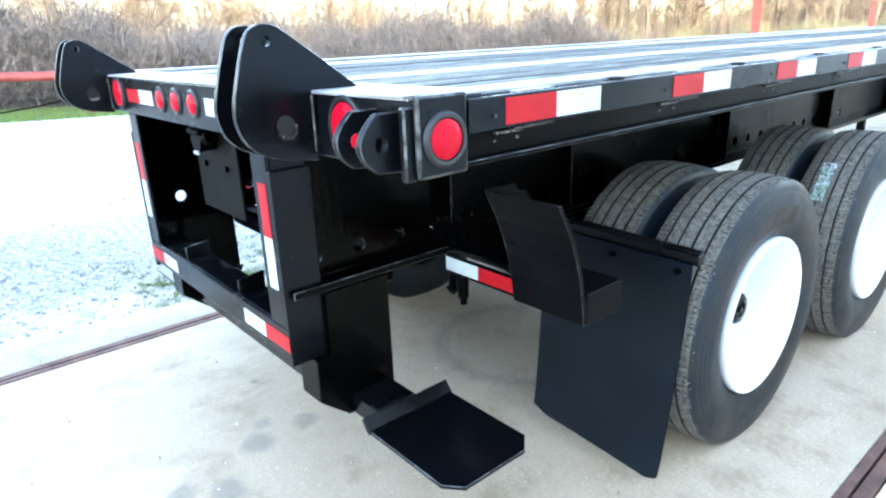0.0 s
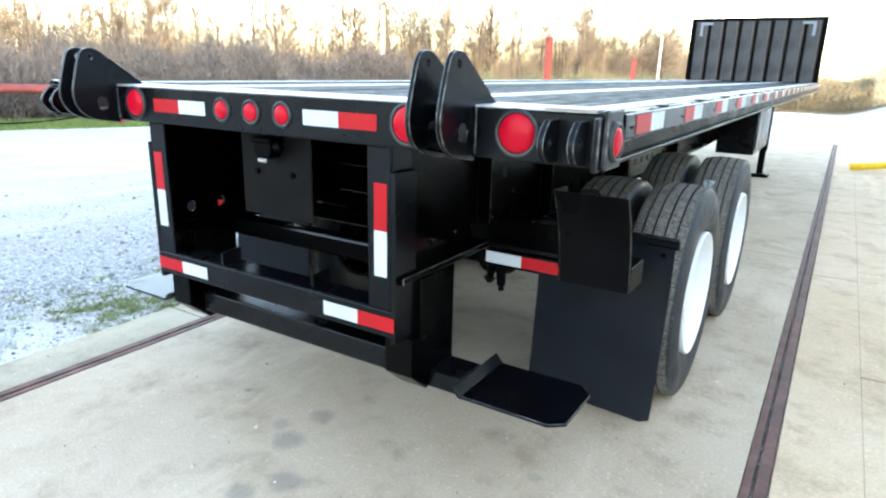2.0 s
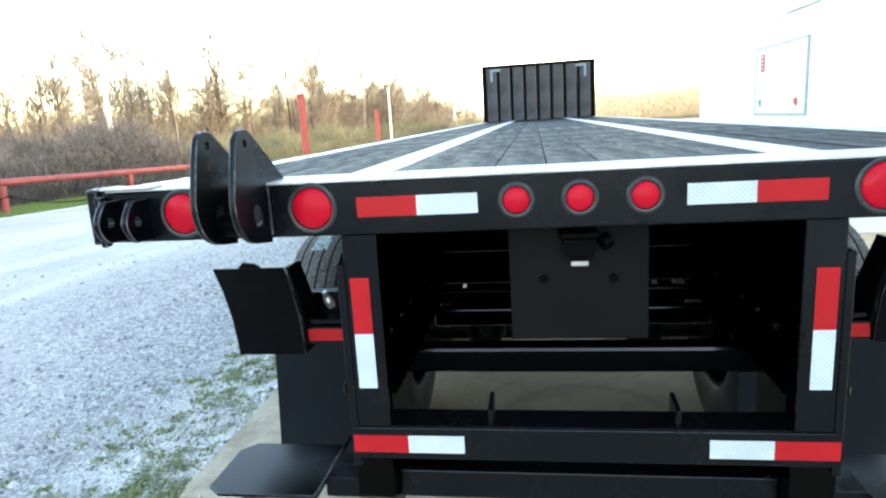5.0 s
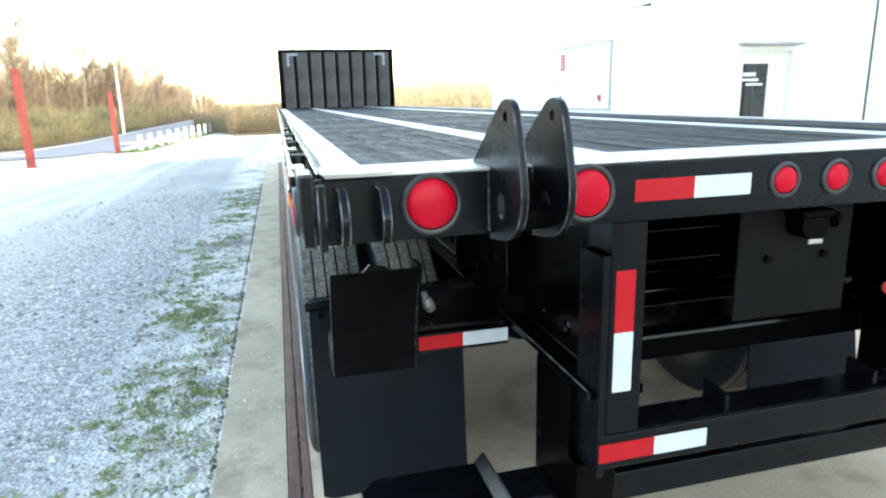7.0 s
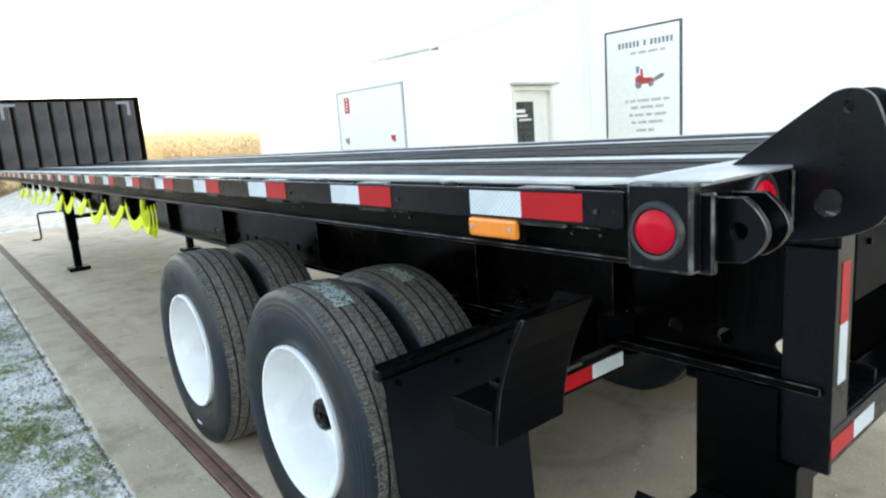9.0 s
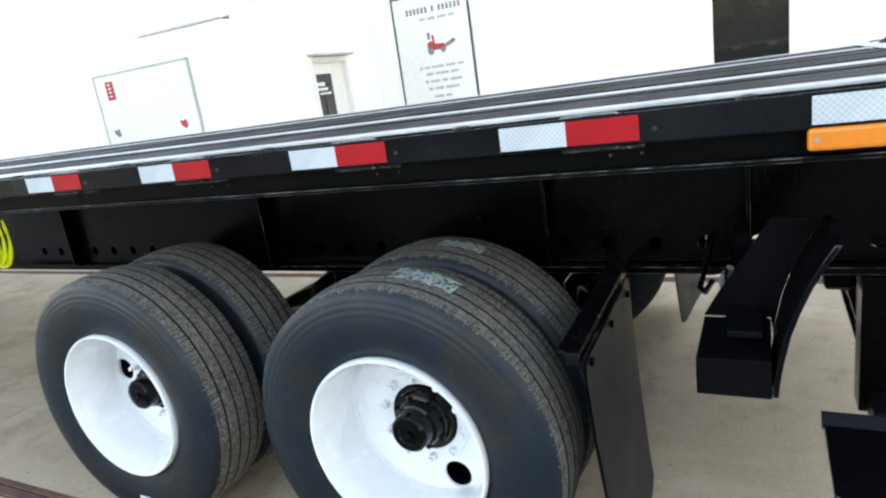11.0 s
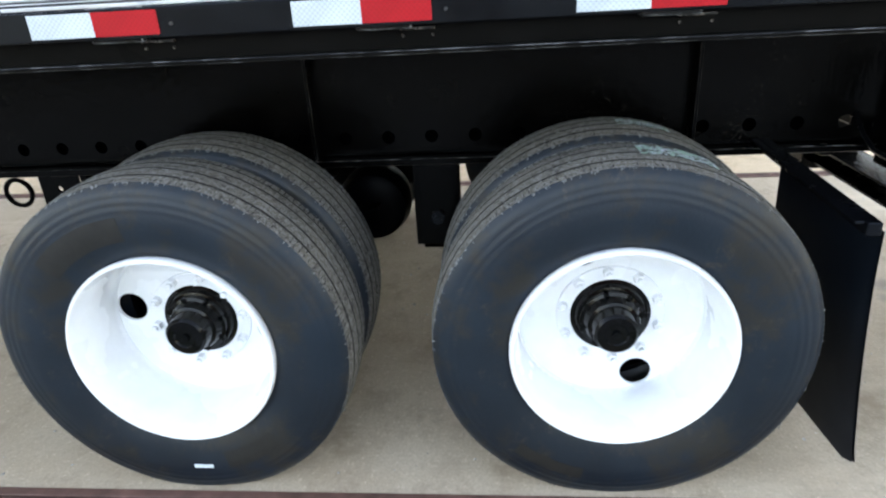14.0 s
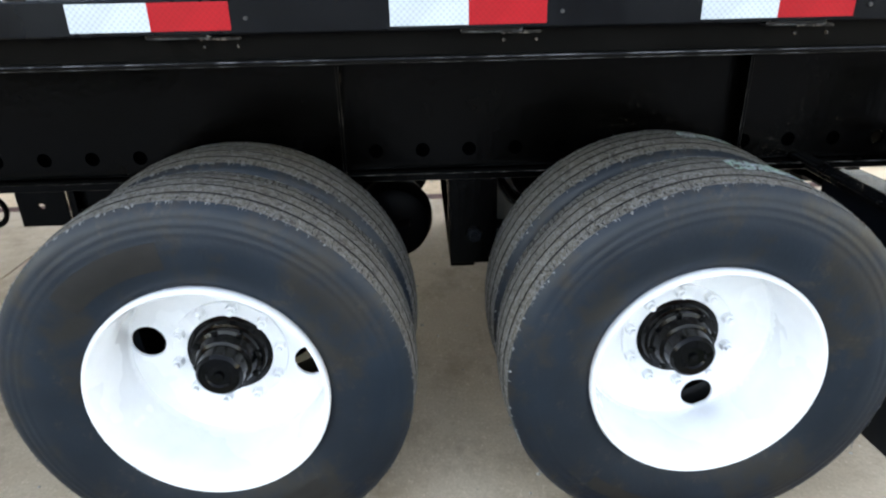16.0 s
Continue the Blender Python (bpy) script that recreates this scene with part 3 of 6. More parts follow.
def strip(x, z, dx, dz, y, mat, name="reflective_tape"):
    P(name, lambda b: box(b, x - dx / 2, x + dx / 2, y - 0.0015, y - 0.0002, z - dz / 2, z + dz / 2), mat, "")


T = 0.1524
for s in (-1, 1):
    strip(s * 0.398 + s * T / 2, 1.3475, T, 0.05, 0.0, TAPE_RED)
    strip(s * 0.398 - s * T / 2, 1.3475, T, 0.05, 0.0, TAPE_WHITE)

# rear guard frame
P("guard_bar", lambda b: (box(b, -0.62, 0.62, 0.0, 0.01, 0.652, 0.745, 0.0045, 2), box(b, -0.62, 0.62, 0.0105, 0.115, 0.733, 0.745, 0.004, 2), box(b, -0.615, 0.615, 0.0105, 0.10, 0.652, 0.662)), BLACK, "black underride guard crossbar")
for s in (-1, 1):
    P("guard_post", lambda b: (box(b, *sorted((s * 0.51, s * 0.60)), 0.002, 0.014, 0.746, 1.2765, 0.002), box(b, *sorted((s * 0.589, s * 0.60)), 0.0145, 0.115, 0.746, 1.2765), box(b, *sorted((s * 0.601, s * 0.621)), 0.0005, 0.118, 0.63, 1.2, 0.002)), BLACK, "black guard upright")
    strip(s * 0.562, 1.011 + T / 2, 0.05, T, 0.002, TAPE_RED)
    strip(s * 0.562, 1.011 - T / 2, 0.05, T, 0.002, TAPE_WHITE)
    strip(s * 0.464 + s * T / 2, 0.697, T, 0.05, 0.0, TAPE_RED)
    strip(s * 0.464 - s * T / 2, 0.697, T, 0.05, 0.0, TAPE_WHITE)
    P("bar_gusset", lambda b: prism(b, [(0.02, 0.7455), (0.11, 0.7455), (0.11, 0.80), (0.02, 0.79)], "x", s * 0.24 - 0.006, s * 0.24 + 0.006))
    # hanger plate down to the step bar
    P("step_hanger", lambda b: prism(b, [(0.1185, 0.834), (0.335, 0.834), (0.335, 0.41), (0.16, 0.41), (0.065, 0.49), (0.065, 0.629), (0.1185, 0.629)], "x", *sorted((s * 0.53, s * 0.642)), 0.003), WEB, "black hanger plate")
    # step plate with a turned-up inner edge
    def step(b, s=s):
        out = [(s * 0.805, 0.125), (s * 1.12, 0.125), (s * 1.168, 0.165), (s * 1.168, 0.385), (s * 1.122, 0.435), (s * 0.805, 0.435)]
        prism(b, out, "z", 0.434, 0.446, 0.002)
        prism(b, [(s * 0.8045, 0.434), (s * 0.8045, 0.446), (s * 0.778, 0.476), (s * 0.771, 0.472), (s * 0.79, 0.442)], "y", 0.12, 0.44, 0.001)
    P("step_plate", step, [STEP_PAINT, WORN_LIT_EDGE], "flat black step plate")
    P("step_arm", lambda b: (box(b, *sorted((s * 0.6425, s * 0.779)), 0.17, 0.315, 0.415, 0.482, 0.004),), BLACK)
P("step_bar", lambda b: (box(b, -0.529, 0.529, 0.13, 0.142, 0.452, 0.54, 0.005, 2), box(b, -0.529, 0.529, 0.1425, 0.30, 0.53, 0.54), box(b, -0.529, 0.529, 0.1425, 0.30, 0.452, 0.462)), BLACK, "long black step bar")
centre = P("centre_plate", lambda b: box(b, -0.178, 0.178, 0.10, 0.108, 0.958, 1.276, 0.002), plain("dusty_black_plate", (0.0062, 0.0062, 0.0066), 0.6, vary=0.25, scale=5, spec=0.06), "dull black centre plate")
P("socket_box", lambda b: (cyl(b, (0, 0.04, 1.222), (0, 0.0995, 1.222), 0.042, n=20), box(b, -0.05, 0.05, 0.03, 0.0995, 1.24, 1.262, 0.006), cyl(b, (0.055, 0.05, 1.225), (0.075, 0.06, 1.235), 0.02, n=12)), BLACK_DULL, "black electrical socket", 40, centre)
P("socket_tab", lambda b: box(b, -0.022, 0.022, 0.035, 0.042, 1.172, 1.185, 0.002), PALE_METAL, "", None, centre)
for bx in (-0.09, 0.09):
    P("bolt", lambda b: cyl(b, (bx, 0.088, 1.125), (bx, 0.0995, 1.125), 0.011, n=6), BLACK_DULL, "", None, centre)

# main beams with a row of round holes low in the web
HOLE_P, HOLE_R = 0.1524, 0.023


def web(b, s):
    a, c = sorted((s * 0.559, s * 0.571))
    y = 0.0588
    box(b, a, c, 0.02, y, 0.86, 1.30)
    while y < 4.2:
        holed_plate(b, y, y + HOLE_P, 0.86, 0.98, y + HOLE_P / 2, 0.92, HOLE_R, a, c)
        y += HOLE_P
    box(b, a, c, 0.0588, y, 0.9805, 1.30)
    prism(b, [(y, 1.30), (y, 0.86), (4.6, 0.86), (8.6, 0.90), (9.9, 1.06), (12.7, 1.08), (12.7, 1.30)], "x", a, c)
    # the side towards the middle is painted near black to stand for shade there
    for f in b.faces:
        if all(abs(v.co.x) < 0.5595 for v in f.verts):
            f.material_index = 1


for s in (-1, 1):
    mb = P("main_beam", lambda b: web(b, s), [WEB, INNER_SHADE], "deep black chassis beam with round holes")
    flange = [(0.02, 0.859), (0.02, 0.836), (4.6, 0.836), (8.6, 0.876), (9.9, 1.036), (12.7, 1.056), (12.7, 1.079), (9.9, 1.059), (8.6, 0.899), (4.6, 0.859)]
    P("lower_flange", lambda b: prism(b, flange, "x", *sorted((s * 0.56, s * 0.64)), 0.003), [WEB, WORN_LIT_EDGE], "", None, mb)
    # inner half of the flange, split off to carry the painted shade
    P("inner_flange", lambda b: prism(b, flange, "x", *sorted((s * 0.49, s * 0.5595))), INNER_SHADE, "", None, mb)
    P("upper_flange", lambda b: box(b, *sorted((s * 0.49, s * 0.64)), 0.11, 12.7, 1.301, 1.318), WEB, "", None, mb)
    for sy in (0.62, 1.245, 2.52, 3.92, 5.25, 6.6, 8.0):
        # stiffener edges get the paler edge colour as a painted highlight
        P("stiffener", lambda b: box(b, *sorted((s * 0.5715, s * 0.63)), sy - 0.005, sy + 0.005, 0.8605, 1.3, 0.0008), [WEB, WORN_LIT_EDGE], "", None, mb)
    # added rail closes the web holes from inside, also in the shade colour
    P("slide_rail", lambda b: box(b, *sorted((s * 0.52, s * 0.545)), 0.86, 4.3, 0.8605, 0.99), INNER_SHADE, "", None, mb)
    P("weld_bead", lambda b: tube(b, [(s * 0.573, y, 0.862) for y in np.linspace(0.1, 4.4, 40)], 0.006, 5), WEB, "", None, mb)

# crossmembers
cm = B()
box(cm, -1.22, 1.22, -0.03, 0.03, 1.319, 1.383, 0.002)
cm = mesh_of(cm, BLACK_DULL)
for i in range(24):
    shared("crossmember", cm, trailer, pose(0, 0.42 + i * 0.53, 0))

# side channels, rub rails, stake pockets and tape
SIDE_END = 12.75
CHANNEL = plain("dusty_black_channel_paint", (0.0030, 0.0029, 0.0029), 0.35, vary=0.4, scale=8, bump=0.08, spec=0.05)
pocket = B()
box(pocket, -0.024, 0.0125, -0.062, 0.062, 1.335, 1.4115, 0.004)
pocket = mesh_of(pocket, [GLOSS, WORN_LIT_EDGE])
spool = B()
lathe(spool, [(1.345, 0.0005), (1.345, 0.019), (1.411, 0.019), (1.413, 0.021), (1.4155, 0.0205), (1.4155, 0.013), (1.40, 0.012), (1.40, 0.0005)], (0, 0, 0), (0, 0, 1), 16)
spool = mesh_of(spool, WORN_LIT_EDGE, 40)
lip = B()
box(lip, -0.006, 0.006, -0.040, 0.040, -0.002, 0.003)
lip_chips = Mat("chipped_weld", 0.5)
lip_chips.colour(lip_chips.mix(lip_chips.ramp(lip_chips.noise(55, 8, 0.8), [(0.48, 0.0), (0.56, 1.0)]), (0.006, 0.005, 0.005), (0.24, 0.2, 0.17)))
lip = mesh_of(lip, lip_chips.m)
lip_bolt = B()
cyl(lip_bolt, (-0.008, 0, 0), (0.004, 0, 0), 0.0045, 0.003, n=8)
lip_bolt = mesh_of(lip_bolt, lip_chips.m)
tape_r, tape_w = B(), B()
box(tape_r, -0.0006, 0.0006, -T / 2, T / 2, -0.026, 0.026)
box(tape_w, -0.0006, 0.0006, -T / 2, T / 2, -0.026, 0.026)
tape_r, tape_w = mesh_of(tape_r, TAPE_RED), mesh_of(tape_w, TAPE_WHITE)
bolt = B()
cyl(bolt, (-0.004, 0, 0), (0.004, 0, 0), 0.0042, n=8)
bolt = mesh_of(bolt, plain("dark_rivet", (0.03, 0.03, 0.031), 0.35))
for s in (-1, 1):
    ix = 0.0 if s < 0 else 0.024
    side = P("side_channel", lambda b: box(b, *sorted((s * 1.222, s * 1.236)), 0.11, SIDE_END, 1.28, 1.411, 0.002), [CHANNEL, WORN_LIT_EDGE], "black side channel")
    P("lower_flange", lambda b: box(b, *sorted((s * 1.2365, s * (1.285 - ix))), 0.11, SIDE_END, 1.28, 1.290, 0.002), [CHANNEL, WORN_LIT_EDGE], "", None, side)
    P("upper_flange", lambda b: box(b, *sorted((s * 1.2365, s * 1.2435)), 0.11, SIDE_END, 1.395, 1.411, 0.002), BLACK, "", None, side)
    rail = P("rub_rail", lambda b: box(b, *sorted((s * (1.287 - ix), s * (1.299 - ix))), 0.109, SIDE_END, 1.343, 1.409, 0.003), BLACK, "black rub rail with red and white tape")
    for i in range(21):
        y = (0.345 if s < 0 else 0.355) + i * 0.6096
        shared("stake_pocket", pocket, side, pose(s * (1.2725 - ix), y - 0.045, 0))
        shared("pipe_spool", spool, side, pose(s * (1.265 - ix), y + 0.26, 0))
        shared("pocket_weld", lip, side, pose(s * 1.2425, y - 0.112, 1.331))
        for dy in (-0.034, 0.034):
            shared("pocket_bolt", lip_bolt, side, pose(s * 1.2375, y - 0.112 + dy, 1.316, 0, 0, 0 if s > 0 else 180))
        shared("tape_strip", tape_r, rail, pose(s * (1.3003 - ix), y - T / 2, 1.377))
        shared("tape_strip", tape_w, rail, pose(s * (1.3003 - ix), y + T / 2, 1.377))
        shared("rail_bolt", bolt, rail, pose(s * (1.300 - ix), y - T - 0.03, 1.372))
    if s < 0:
        lamp = P("side_lamp", lambda b: box(b, *sorted((s * 1.2875, s * 1.305)), 0.36, 0.505, 1.302, 1.345, 0.008, 2), AMBER, "oblong amber side marker lamp")
        P("lamp_base", lambda b: box(b, *sorted((s * 1.28, s * 1.2872)), 0.352, 0.513, 1.296, 1.342, 0.002), BLACK_DULL, "", None, lamp)
        for sy in (0.375, 0.49):
            P("lamp_screw", lambda b: cyl(b, (s * 1.304, sy, 1.324), (s * 1.307, sy, 1.324), 0.005, n=8), PALE_METAL, "", None, lamp)
    P("deck_edge", lambda b: box(b, *sorted((s * 1.137, s * 1.221)), 0.181, 12.76, 1.386, 1.4165, 0.002), STRIP, "bright worn steel deck edge")
    P("deck_strip", lambda b: box(b, *sorted((s * 0.505, s * 0.625)), 0.181, 12.76, 1.386, 1.4165, 0.002), STRIP, "bright worn steel deck strip")

# deck planks
rng = random.Random(5)
wide, slim = (1.135 - 0.627) / 4, 1.006 / 7
meshes = {}
for w in (wide, slim):
    for n in range(3):
        b = B()
        box(b, -w / 2 + 0.002, w / 2 - 0.002, ROWS_Y[n] + 0.003, ROWS_Y[n + 1] - 0.003, -0.028, 0.0, 0.003)
        meshes[w, n] = mesh_of(b, PLANK)
for x_start, count, w in ((-1.135, 4, wide), (-0.503, 7, slim), (0.627, 4, wide)):
    for i in range(count):
        for n in range(3):
            shared("plank", meshes[w, n], trailer, pose(x_start + (i + 0.5) * w, rng.uniform(-0.008, 0.008), 1.4135 + rng.uniform(-0.002, 0.002)))

# headboard
head = P("headboard", lambda b: (box(b, -1.215, 1.215, 12.80, 12.815, 1.40, 2.615, 0.003), box(b, -1.215, 1.215, 12.765, 12.7995, 2.56, 2.62, 0.004), box(b, -1.215, -1.155, 12.765, 12.7995, 1.40, 2.559, 0.004), box(b, 1.155, 1.215, 12.765, 12.7995, 1.40, 2.559, 0.004)), BLACK_DULL, "black ribbed steel headboard")
rib = B()
prism(rib, [(-0.122, 12.7995), (-0.098, 12.752), (0.098, 12.752), (0.122, 12.7995)], "z", 1.42, 2.558)
rib = mesh_of(rib, plain("weathered_black_headboard", (0.052, 0.052, 0.055), 0.6, vary=0.4, scale=3, spec=0.3))
edge_rib = B()
box(edge_rib, -0.004, 0.004, 12.749, 12.7518, 1.43, 2.54)
edge_rib = mesh_of(edge_rib, plain("rusty_rib_edge", (0.2, 0.13, 0.1), 0.7, vary=0.4))
for i in range(8):
    r_ = shared("rib", rib, head, pose(-1.005 + i * 0.287, 0, 0))
    shared("rib_edge", edge_rib, r_, pose(0.094, 0, 0))
for s in (-1, 1):
    P("tape_corner", lambda b: prism(b, [(s * 1.03, 2.54), (s * 0.80, 2.54), (s * 0.80, 2.49), (s * 0.98, 2.49), (s * 0.98, 2.28), (s * 1.03, 2.28)], "y", 12.747, 12.7515), TAPE_OLD, "white corner reflective tape", None, head)

# landing gear
for s in (-1, 1):
    leg = P("landing_leg", lambda b: (box(b, s * 0.77 - 0.06, s * 0.77 + 0.06, 9.34, 9.46, 0.42, 1.30, 0.008), box(b, s * 0.77 - 0.045, s * 0.77 + 0.045, 9.355, 9.445, 0.06, 0.4195, 0.006)), BLACK_DULL, "black landing leg")
    P("foot_plate", lambda b: box(b, s * 0.77 - 0.13, s * 0.77 + 0.13, 9.28, 9.52, 0.006, 0.0595, 0.006), BLACK_DULL, "", None, leg)
    P("leg_brace", lambda b: tube(b, [(s * 0.77, 9.47, 0.55), (s * 0.72, 10.4, 1.03)], 0.025), BLACK_DULL, "", None, leg)
P("leg_crossbar", lambda b: cyl(b, (-0.71, 9.4, 0.75), (0.71, 9.4, 0.75), 0.03, n=12), BLACK_DULL)
P("crank", lambda b: tube(b, [(-0.83, 9.4, 0.85), (-1.12, 9.4, 0.85), (-1.14, 9.4, 0.83), (-1.14, 9.4, 0.52), (-1.16, 9.4, 0.5), (-1.25, 9.4, 0.5)], 0.012), BLACK_DULL, "thin crank handle")

# ---- running gear ----
R_TYRE = 0.52


def tyre_mesh():
    """A road tyre: bulged sidewalls and a crown with grooves."""
    prof = [(-0.098, 0.292), (-0.112, 0.300), (-0.122, 0.32), (-0.134, 0.36), (-0.14, 0.40), (-0.1398, 0.426), (-0.1392, 0.4285), (-0.1387, 0.437), (-0.1387, 0.4395), (-0.1373, 0.447), (-0.1364, 0.4495), (-0.1351, 0.457), (-0.1351, 0.4595), (-0.1330, 0.467), (-0.1318, 0.4695), (-0.1299, 0.477), (-0.1297, 0.479), (-0.1257, 0.491), (-0.12, 0.5), (-0.112, 0.509)]
    crown = lambda a: R_TYRE - 0.011 * (abs(a) / 0.11) ** 2.2
    cuts = [-0.072, -0.025, 0.025, 0.072]
    prev = -0.108
    for c in cuts:
        for a in np.linspace(prev, c - 0.004, 3):
            prof.append((float(a), crown(a)))
        prof += [(c - 0.0032, crown(c) - 0.012), (c + 0.0032, crown(c) - 0.012)]
        prev = c + 0.004
    for a in np.linspace(prev, 0.108, 3):
        prof.append((float(a), crown(a)))
    prof += [(-a, r) for a, r in prof[19::-1]]
    bm = B()
    lathe(bm, prof, (0, 0, 0), (1, 0, 0), 96)
    bm.normal_update()
    for f in bm.faces:
        c = f.calc_center_median()
        r = math.hypot(c.y, c.z)
        # groove faces painted with the gap colour for the shade inside them
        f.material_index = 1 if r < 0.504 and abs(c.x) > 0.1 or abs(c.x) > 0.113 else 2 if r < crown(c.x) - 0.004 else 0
    for v in bm.verts:
        v.co.z = max(v.co.z, -0.4908)
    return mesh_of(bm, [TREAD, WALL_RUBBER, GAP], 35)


def siping(seed):
    """Small cuts and nubs on the tread shoulders, flat quads painted dark as shade."""
    bm = B()
    g = random.Random(seed)
    for sx in (-1, 1):
        for k in range(170):
            a = 2 * math.pi * k / 170 + g.uniform(-0.012, 0.012)
            for x, w in ((0.1, 0.010), (0.082, 0.005)):
                d, r = Vector((0, math.cos(a), math.sin(a))), R_TYRE - 0.0105 * (x / 0.11) ** 2.2
                t_ = Vector((0, -math.sin(a), math.cos(a)))
                p = d * (r + 0.0006) + Vector((sx * x, 0, 0))
                e = Vector((w, 0, 0))
                q = t_ * g.uniform(0.0008, 0.0022)
                bm.faces.new([bm.verts.new(v) for v in (p - e - q, p + e - q, p + e + q, p - e + q)])
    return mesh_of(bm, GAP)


def rim_mesh(outer):
    """A white disc wheel: flange, barrel, drop and a dished disc. Along +x is outward."""
    if outer:
        prof = [(-0.108, 0.285), (-0.112, 0.299), (-0.100, 0.301), (-0.094, 0.288)]
        prof += [(-0.05, 0.281), (0.03, 0.281), (0.094, 0.288), (0.112, 0.301), (0.132, 0.3015), (0.138, 0.298), (0.137, 0.291), (0.128, 0.287), (0.098, 0.284), (0.09, 0.279), (0.045, 0.2765), (0.038, 0.2745), (-0.03, 0.2735), (-0.082, 0.2735), (-0.10, 0.276)]
    else:
        prof = [(-0.108, 0.285), (-0.112, 0.299), (-0.100, 0.301), (-0.094, 0.288), (0.094, 0.288), (0.100, 0.301), (0.112, 0.299), (0.108, 0.285), (0.05, 0.262), (-0.05, 0.26)]
    bm = B()
    lathe(bm, prof, (0, 0, 0), (1, 0, 0), 64)
    return mesh_of(bm, WHITE_PAINT if outer else BLACK_DULL, 40)


def disc_mesh():
    """The dished disc with two round hand holes and a hub bore."""
    bm = B()
    back, hr, hc = -0.083, 0.047, 0.2225
    loops = [(0, 0.2702, 72), (0, 0.10, 48), (hc, hr, 24), (-hc, hr, 24)]
    edges = []
    for cy, r, n in loops:
        vs = [bm.verts.new((back, cy + r * math.cos(2 * math.pi * k / n), r * math.sin(2 * math.pi * k / n))) for k in range(n)]
        edges += [bm.edges.new((vs[k], vs[(k + 1) % n])) for k in range(n)]
    bmesh.ops.triangle_fill(bm, use_beauty=True, edges=edges)
    lathe(bm, [(back, 0.2703), (back + 0.003, 0.2718), (back + 0.009, 0.2731), (back + 0.02, 0.2736)], (0, 0, 0), (1, 0, 0), 72)
    lathe(bm, [(back, 0.1582), (back + 0.006, 0.158), (back + 0.009, 0.1565), (back + 0.009, 0.1)], (0, 0, 0), (1, 0, 0), 72)
    for cy in (hc, -hc):
        lathe(bm, [(back - 0.006, hr - 0.0002), (back, hr + 0.0001), (back + 0.002, hr + 0.0006), (back + 0.0005, hr + 0.0011)], (0, cy, 0), (1, 0, 0), 24)
    return mesh_of(bm, WHITE_PAINT, 40)


def fringe(seed):
    """Ragged crumbs of worn rubber along the shoulders."""
    bm = B()
    g = random.Random(seed)
    for sx in (-1, 1):
        for k in range(620):
            a = g.uniform(0, 2 * math.pi)
            x = sx * (g.gauss(0.108, 0.005) if k < 420 else g.uniform(0.02, 0.1))
            r = R_TYRE - 0.0105 * (abs(x) / 0.11) ** 2.2 + 0.001
            d = Vector((0, math.cos(a), math.sin(a)))
            t_ = Vector((0, -math.sin(a), math.cos(a)))
            w, h = g.uniform(0.0015, 0.005), g.uniform(0.0005, 0.0018)
            p = d * (r - 0.002) + Vector((x, 0, 0))
            v = [p - t_ * w, p + t_ * w, p + d * h * 2 + Vector((sx * h, 0, 0)), p + Vector((sx * 0.006, 0, 0)) - d * 0.004]
            v = [bm.verts.new(q) for q in v]
            bm.faces.new((v[0], v[1], v[2]))
            bm.faces.new((v[0], v[3], v[2]))
    return mesh_of(bm, plain("worn_rubber_crumbs", (0.21, 0.212, 0.208), 0.9, vary=0.4, scale=30))


tyre_me, sip_me, fringe_me = tyre_mesh(), siping(3), fringe(4)
rim_out, rim_in, disc_me = rim_mesh(True), rim_mesh(False), disc_mesh()
nut = B()
cyl(nut, (-0.0745, 0, 0), (-0.052, 0, 0), 0.0165, 0.015, n=6)
cyl(nut, (-0.052, 0, 0), (-0.038, 0, 0), 0.009, n=8)
nut = mesh_of(nut, WHITE_PAINT)
hub_b = B()
lathe(hub_b, [(-0.10, 0.121), (-0.03, 0.121), (-0.026, 0.106), (-0.012, 0.100), (-0.010, 0.094), (0.006, 0.092), (0.010, 0.083), (0.034, 0.074), (0.038, 0.066), (0.078, 0.062), (0.086, 0.054), (0.088, 0.034), (0.083, 0.03), (0.083, 0.014), (0.090, 0.012), (0.091, 0.0005)], (0, 0, 0), (1, 0, 0), 40)
HUB_PAINT = plain("wet_black_hub_paint", (0.0008, 0.0009, 0.0011), 0.14, vary=0.3, scale=9, spec=0.2)
hub_me = mesh_of(hub_b, HUB_PAINT, 35)
hub_bolt_me = B()
cyl(hub_bolt_me, (-0.01, 0, 0), (0.012, 0, 0), 0.009, n=6)
hub_bolt_me = mesh_of(hub_bolt_me, HUB_PAINT)
AXLES = (1.566, 2.822)
TURN = {(-1, 0): 67.0, (-1, 1): 10.4, (1, 0): 40.0, (1, 1): 120.0}


